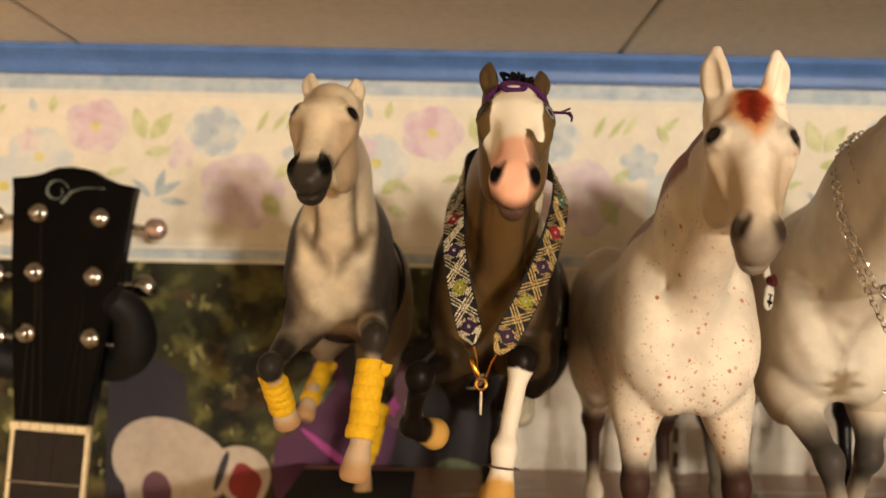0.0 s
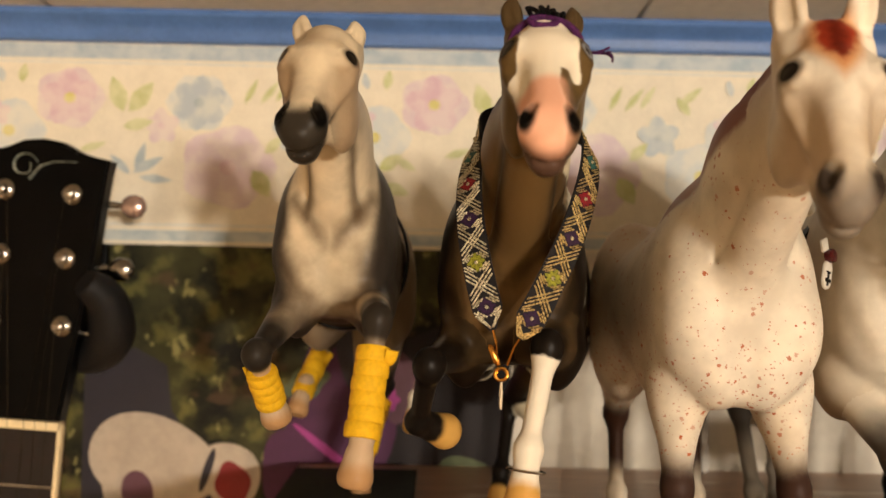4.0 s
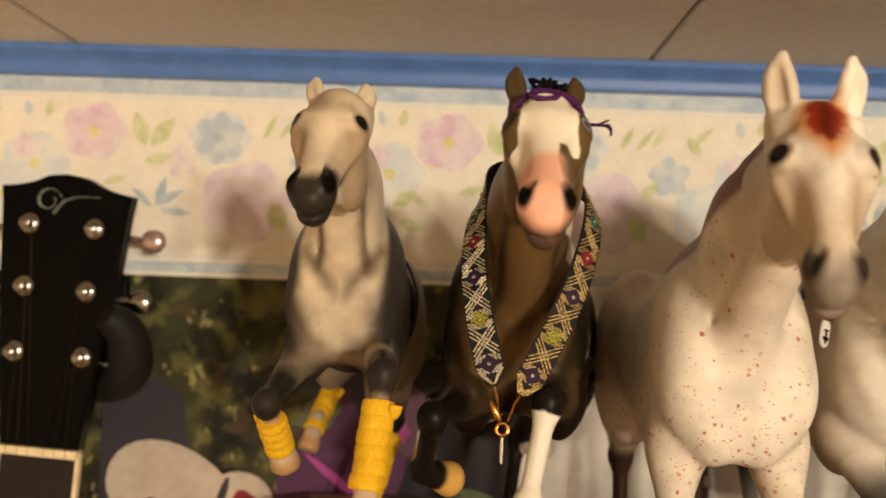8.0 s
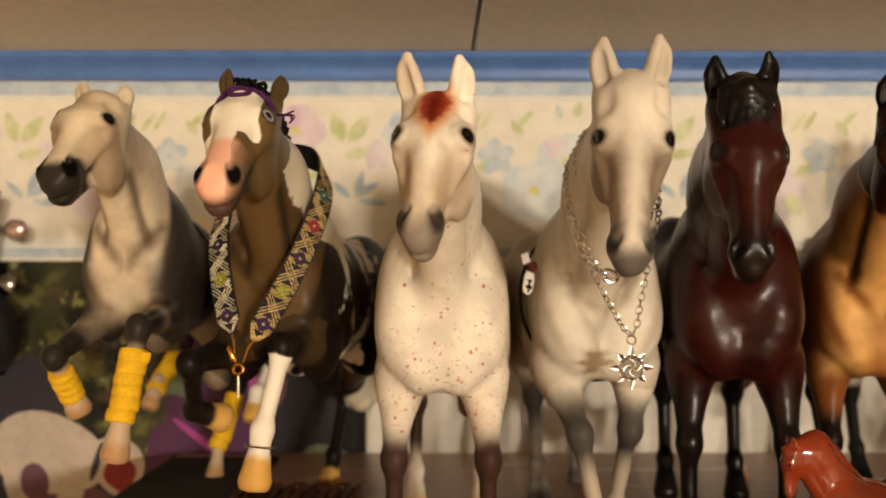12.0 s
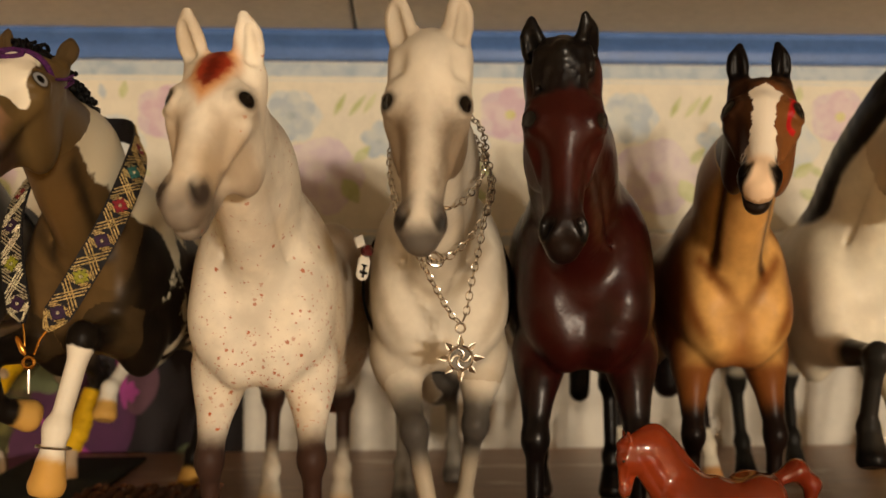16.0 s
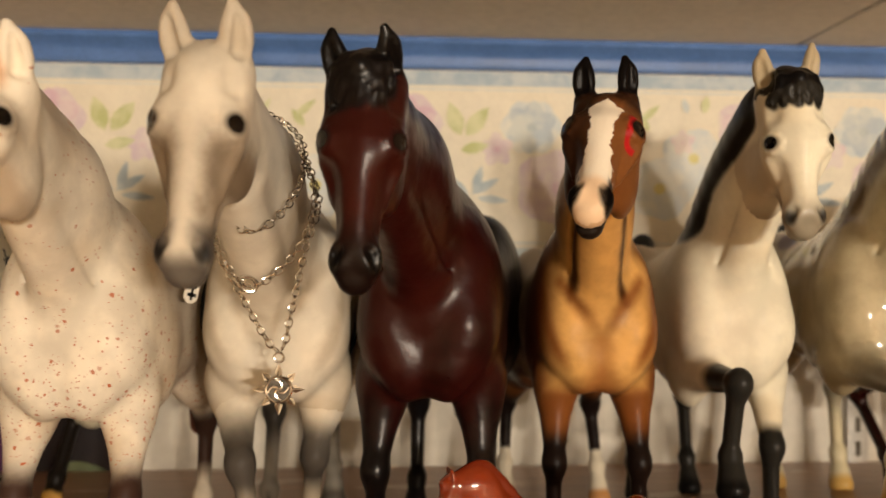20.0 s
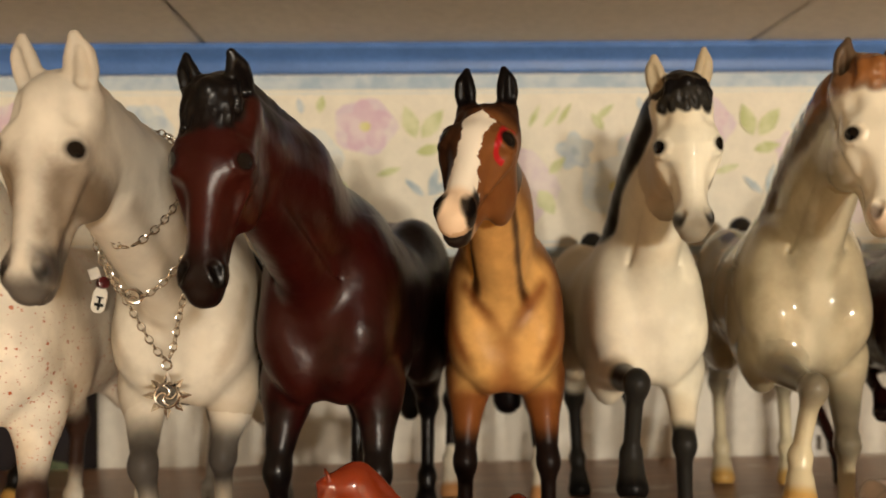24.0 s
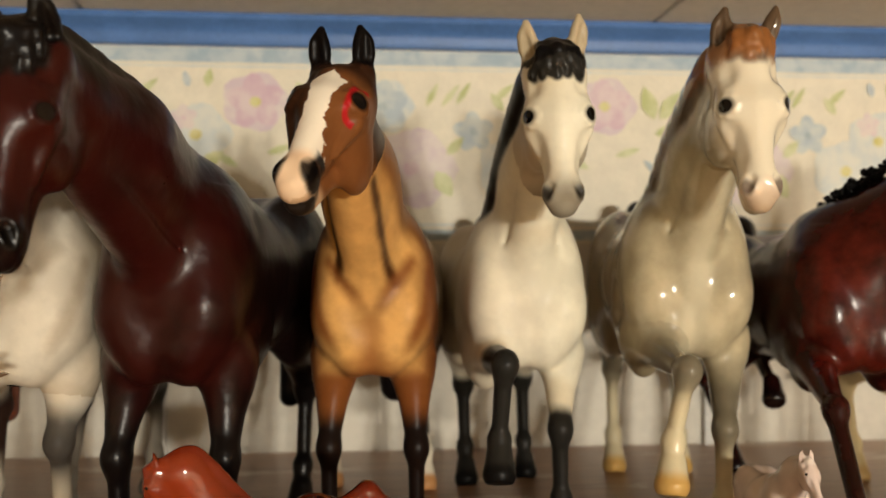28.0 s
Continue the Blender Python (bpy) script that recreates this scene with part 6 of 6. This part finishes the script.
for k in range(30):
    a, r = rnd.uniform(0, 6.28), rnd.uniform(0.01, 0.055)
    c = on_head(-0.07 + 0.09 * rnd.random(), 0.10 + r * math.sin(a), r * 1.5 * math.cos(a))
    ax1, ax2 = (Vector((rnd.uniform(-1, 1), rnd.uniform(-1, 1), rnd.uniform(-1, 1))).normalized() for _ in range(2))
    curl = [c + (ax1 * math.cos(t) + ax2 * math.sin(t)) * 0.0023 + ax1.cross(ax2) * (t - 3) * 0.0004 for t in [0.7 * i for i in range(10)]]
    tube(curl, lambda t: 0.0009 - 0.0003 * t, 6, bm=tuft)
solid("hair_rosette", tuft, plain("black_hair", "080708", 0.6, grain=400, vary=0.3, bump=0.6, spec=0.15), "black curled rosette on top of the pinto figurine's head", "rosette")
a_, b_ = on_leg(H2, "fr", 2.28, 2.36)
dirn = Vector(b_ - a_)
solid("ankle_ring", torus(0.0066, 0.00045, 28, 6, 1.0, Matrix.Translation(Vector(a_) + UP) @ dirn.to_track_quat("Z", "Y").to_matrix().to_4x4()), SILVER, "thin silver wire ring above the pinto figurine's hoof", "ring")

# mane braids of the pinto and the chestnut
def braids(g, n, r, label, off=(-0.003, -0.002, 0.001)):
    away = unit(np.cross(g["ax"][0], g["top"] - g["base"]))
    away = away if away[1] > 0 else -away
    k = g["s"] * g["nk"]
    crest = [g["poll"] - 0.04 * g["L"] * g["u"] - 0.06 * g["D"] * g["v"], g["top"] + away * 0.0165 * k, g["mid"] + away * 0.0235 * k, g["base"] + away * 0.031 * k]
    pts = even(spline([Vector(p) for p in crest], 12), 0.0045)
    rnd = random.Random(9)
    bm = bmesh.new()
    for i, p in enumerate(pts[:n]):
        for k in range(13):
            o = Vector((rnd.uniform(-1, 1), rnd.uniform(-1, 1), rnd.uniform(-1, 1))) * r * (0.75 if i % 2 else 0.5)
            bmesh.ops.create_icosphere(bm, subdivisions=1, radius=r * rnd.uniform(0.22, 0.42), matrix=Matrix.Translation(p + o + UP + Vector(off)))
    return solid("braided_mane", bm, bpy.data.materials["black_hair"], label, "mane")


braids(H2, 16, 0.0046, "black knotted mane along the pinto figurine's crest", (0.003, 0.0, 0.001))
braids(H9, 60, 0.0060, "black knotted mane along the chestnut figurine's crest")

# ---- silver chain with a sun pendant ----
necklace = thing("chain_necklace", "silver link chain wound round the pale grey figurine's neck", "necklace")
link_mesh = mesh_of("link", torus(0.0013, 0.00029, 10, 5, 1.45), SILVER)


def chain(points, closed=True):
    pts = even(spline([Vector(p) + UP for p in points], 10, closed), 0.0029, closed)
    for i, (a, b) in enumerate(zip(pts, pts[1:])):
        ob = new("link", link_mesh)
        ob.parent = necklace
        q = (b - a).to_track_quat("X", "Z").to_matrix().to_4x4()
        ob.matrix_basis = Matrix.Translation((a + b) / 2) @ q @ pose(0, 0, 0, 90 * (i % 2) + 20)


chain(((0.050, 0.286, 0.156), (0.036, 0.294, 0.166), (0.031, 0.304, 0.184), (0.038, 0.326, 0.201), (0.051, 0.332, 0.203), (0.064, 0.316, 0.190), (0.063, 0.298, 0.170)))
chain(((0.0463, 0.309, 0.137), (0.034, 0.308, 0.153), (0.0285, 0.314, 0.180), (0.040, 0.338, 0.200), (0.053, 0.341, 0.200), (0.0675, 0.322, 0.178), (0.064, 0.313, 0.153)))
chain(((0.0555, 0.316, 0.1130), (0.042, 0.314, 0.134), (0.030, 0.311, 0.160), (0.030, 0.322, 0.186), (0.050, 0.345, 0.198), (0.069, 0.326, 0.173), (0.0650, 0.318, 0.151), (0.0605, 0.317, 0.130)))
pc = Vector((0.0558, 0.316, 0.0990)) + UP
part("bail", torus(0.0018, 0.0005, 14, 6, 1.0, Matrix.Translation(pc + Vector((0, 0, 0.0118))) @ pose(0, 0, 0, 90)), SILVER, necklace)
pend = part("sun_pendant", lathe([(0.0001, -0.0007), (0.0046, -0.0008), (0.0052, 0.0), (0.0046, 0.0008), (0.0001, 0.0006)], 24, Matrix.Translation(pc) @ pose(0, 0, 0, 90)), SILVER, necklace, "antique silver sun pendant with eight rays")
for k in range(8):
    a = 2 * math.pi * k / 8
    ray = bmesh.new()
    ln = 0.0052 if k % 2 == 0 else 0.0042
    for sgn in (-1, 1):
        v0 = [ray.verts.new(p) for p in ((0.0046, sgn * 0.0, 0.0009), (0.0060, sgn * 0.0015, 0.0), (0.0046 + ln, 0, 0.0), (0.0044, sgn * 0.0008, 0))]
        ray.faces.new(v0 if sgn > 0 else v0[::-1])
        v1 = [ray.verts.new(p) for p in ((0.0046, 0, -0.0009), (0.0060, sgn * 0.0015, 0.0), (0.0046 + ln, 0, 0.0), (0.0044, sgn * 0.0008, 0))]
        ray.faces.new(v1[::-1] if sgn > 0 else v1)
    bmesh.ops.transform(ray, matrix=Matrix.Translation(pc) @ pose(0, 0, 0, 90) @ pose(0, 0, 0, 0, 0, math.degrees(a)), verts=ray.verts)
    part("ray", ray, SILVER, pend, smooth=False)
DARKSIL = plain("tarnished_silver", "5a554d", 0.5, 0.8, grain=300, vary=0.3)
part("rim", torus(0.0046, 0.0005, 28, 6, 1.0, Matrix.Translation(pc + Vector((0, -0.0009, 0))) @ pose(0, 0, 0, 90)), SILVER, pend)
part("recess", lathe([(0.0042, 0), (0.0042, 0.0002)], 24, Matrix.Translation(pc + Vector((0, -0.0008, 0))) @ pose(0, 0, 0, 90)), DARKSIL, pend)
for k in range(4):
    a = k * math.pi / 2
    part("swirl", tube([pc + Vector((r * math.cos(a + r * 480), -0.0012, r * math.sin(a + r * 480))) for r in [0.0003 + 0.0004 * i for i in range(10)]], 0.0005, 6), SILVER, pend)
part("chain_clasp", torus(0.0026, 0.0008, 16, 8, 1.3, Matrix.Translation(Vector((0.0452, 0.3085, 0.1380)) + UP) @ pose(0, 0, 0, 70, 30, 0)), SILVER, necklace, "bright lobster clasp")

# charm tag on the black strap
charm = thing("charm_tag", "white enamel charm tags with black marks and red bead", "charm", tuple(Vector((0.0165, 0.358, 0.138)) + UP))
tagm = pose(0, 0, 0, 0, 12, 40) @ Matrix.Scale(0.72, 4)
bm = slab([(0.0044 * math.cos(a), (-0.0080 if math.sin(a) < 0 else -0.0010) + 0.0044 * math.sin(a)) for a in [2 * math.pi * (i + 0.5) / 24 for i in range(24)]], -0.0008, 0.0008, 0.0004)
bmesh.ops.transform(bm, matrix=tagm, verts=bm.verts)
part("tag", bm, TAG_WHITE, charm)
for lo, hi in (((-0.0008, -0.0012, -0.0105), (0.0008, -0.0009, -0.0035)), ((-0.0028, -0.0012, -0.0085), (0.0028, -0.0009, -0.0065)), ((-0.0022, -0.0012, -0.0035), (0.0022, -0.0009, -0.0025))):
    bm = box(lo, hi)
    bmesh.ops.transform(bm, matrix=tagm, verts=bm.verts)
    part("mark", bm, LEATHER, charm, smooth=False)
part("bead", lathe([(0.0015, -0.003), (0.0036, -0.002), (0.0040, 0.0), (0.0036, 0.002), (0.0015, 0.003)], 18, tagm @ pose(0, -0.001, 0.006, 80)), TAG_RED, charm)
bm = box((-0.0034, -0.0008, 0.009), (0.0034, 0.0008, 0.016), 0.0007)
bmesh.ops.transform(bm, matrix=pose(0, 0, 0, 0, -18, 40) @ Matrix.Scale(0.7, 4), verts=bm.verts)
part("tag", bm, TAG_WHITE, charm)

# clear glass chip before the glossy grey
glass = Nodes("clear_glass")
glass.bsdf.inputs["Transmission Weight"].default_value = 0.9
glass.done((0.75, 0.85, 0.8, 1), 0.05)
bm = bmesh.new()
bmesh.ops.create_icosphere(bm, subdivisions=1, radius=0.009)
for v in bm.verts:
    v.co = Vector((v.co.x * 0.9, v.co.y * 0.8, v.co.z * 1.65)) * (0.9 + 0.2 * random.Random(int(v.co.x * 1e5)).random())
    v.co.z = max(-0.0145, v.co.z)
gl = new("glass_chip", mesh_of("glass_chip", bm, glass.mat, False))
gl.location = (0.318, 0.374, SH + 0.0145)
tagged(gl, "small clear green faceted glass crystal on the shelf", "glass chip")

# ceiling lamp that lights the shelf
lampob = thing("ceiling_lamp", "white ceiling lamp with three bare bulbs", "ceiling lamp", (LAMP[0], LAMP[1], CEIL))
part("canopy", lathe([(0.055, 0.0), (0.055, -0.008), (0.045, -0.016), (0.012, -0.020)][::-1], 28), WHITE_WALL, lampob)
for b in BULBS:
    d = Vector((b[0] - LAMP[0], b[1] - LAMP[1], 0))
    part("arm", tube([Vector((0, 0, -0.014)), d * 0.7 + Vector((0, 0, -0.016)), d + Vector((0, 0, -0.022))], 0.006, 10), WHITE_WALL, lampob)
    part("socket", lathe([(0.014, -0.050), (0.016, -0.045), (0.016, -0.02), (0.010, -0.014)], 18, Matrix.Translation(d)), WHITE_WALL, lampob)
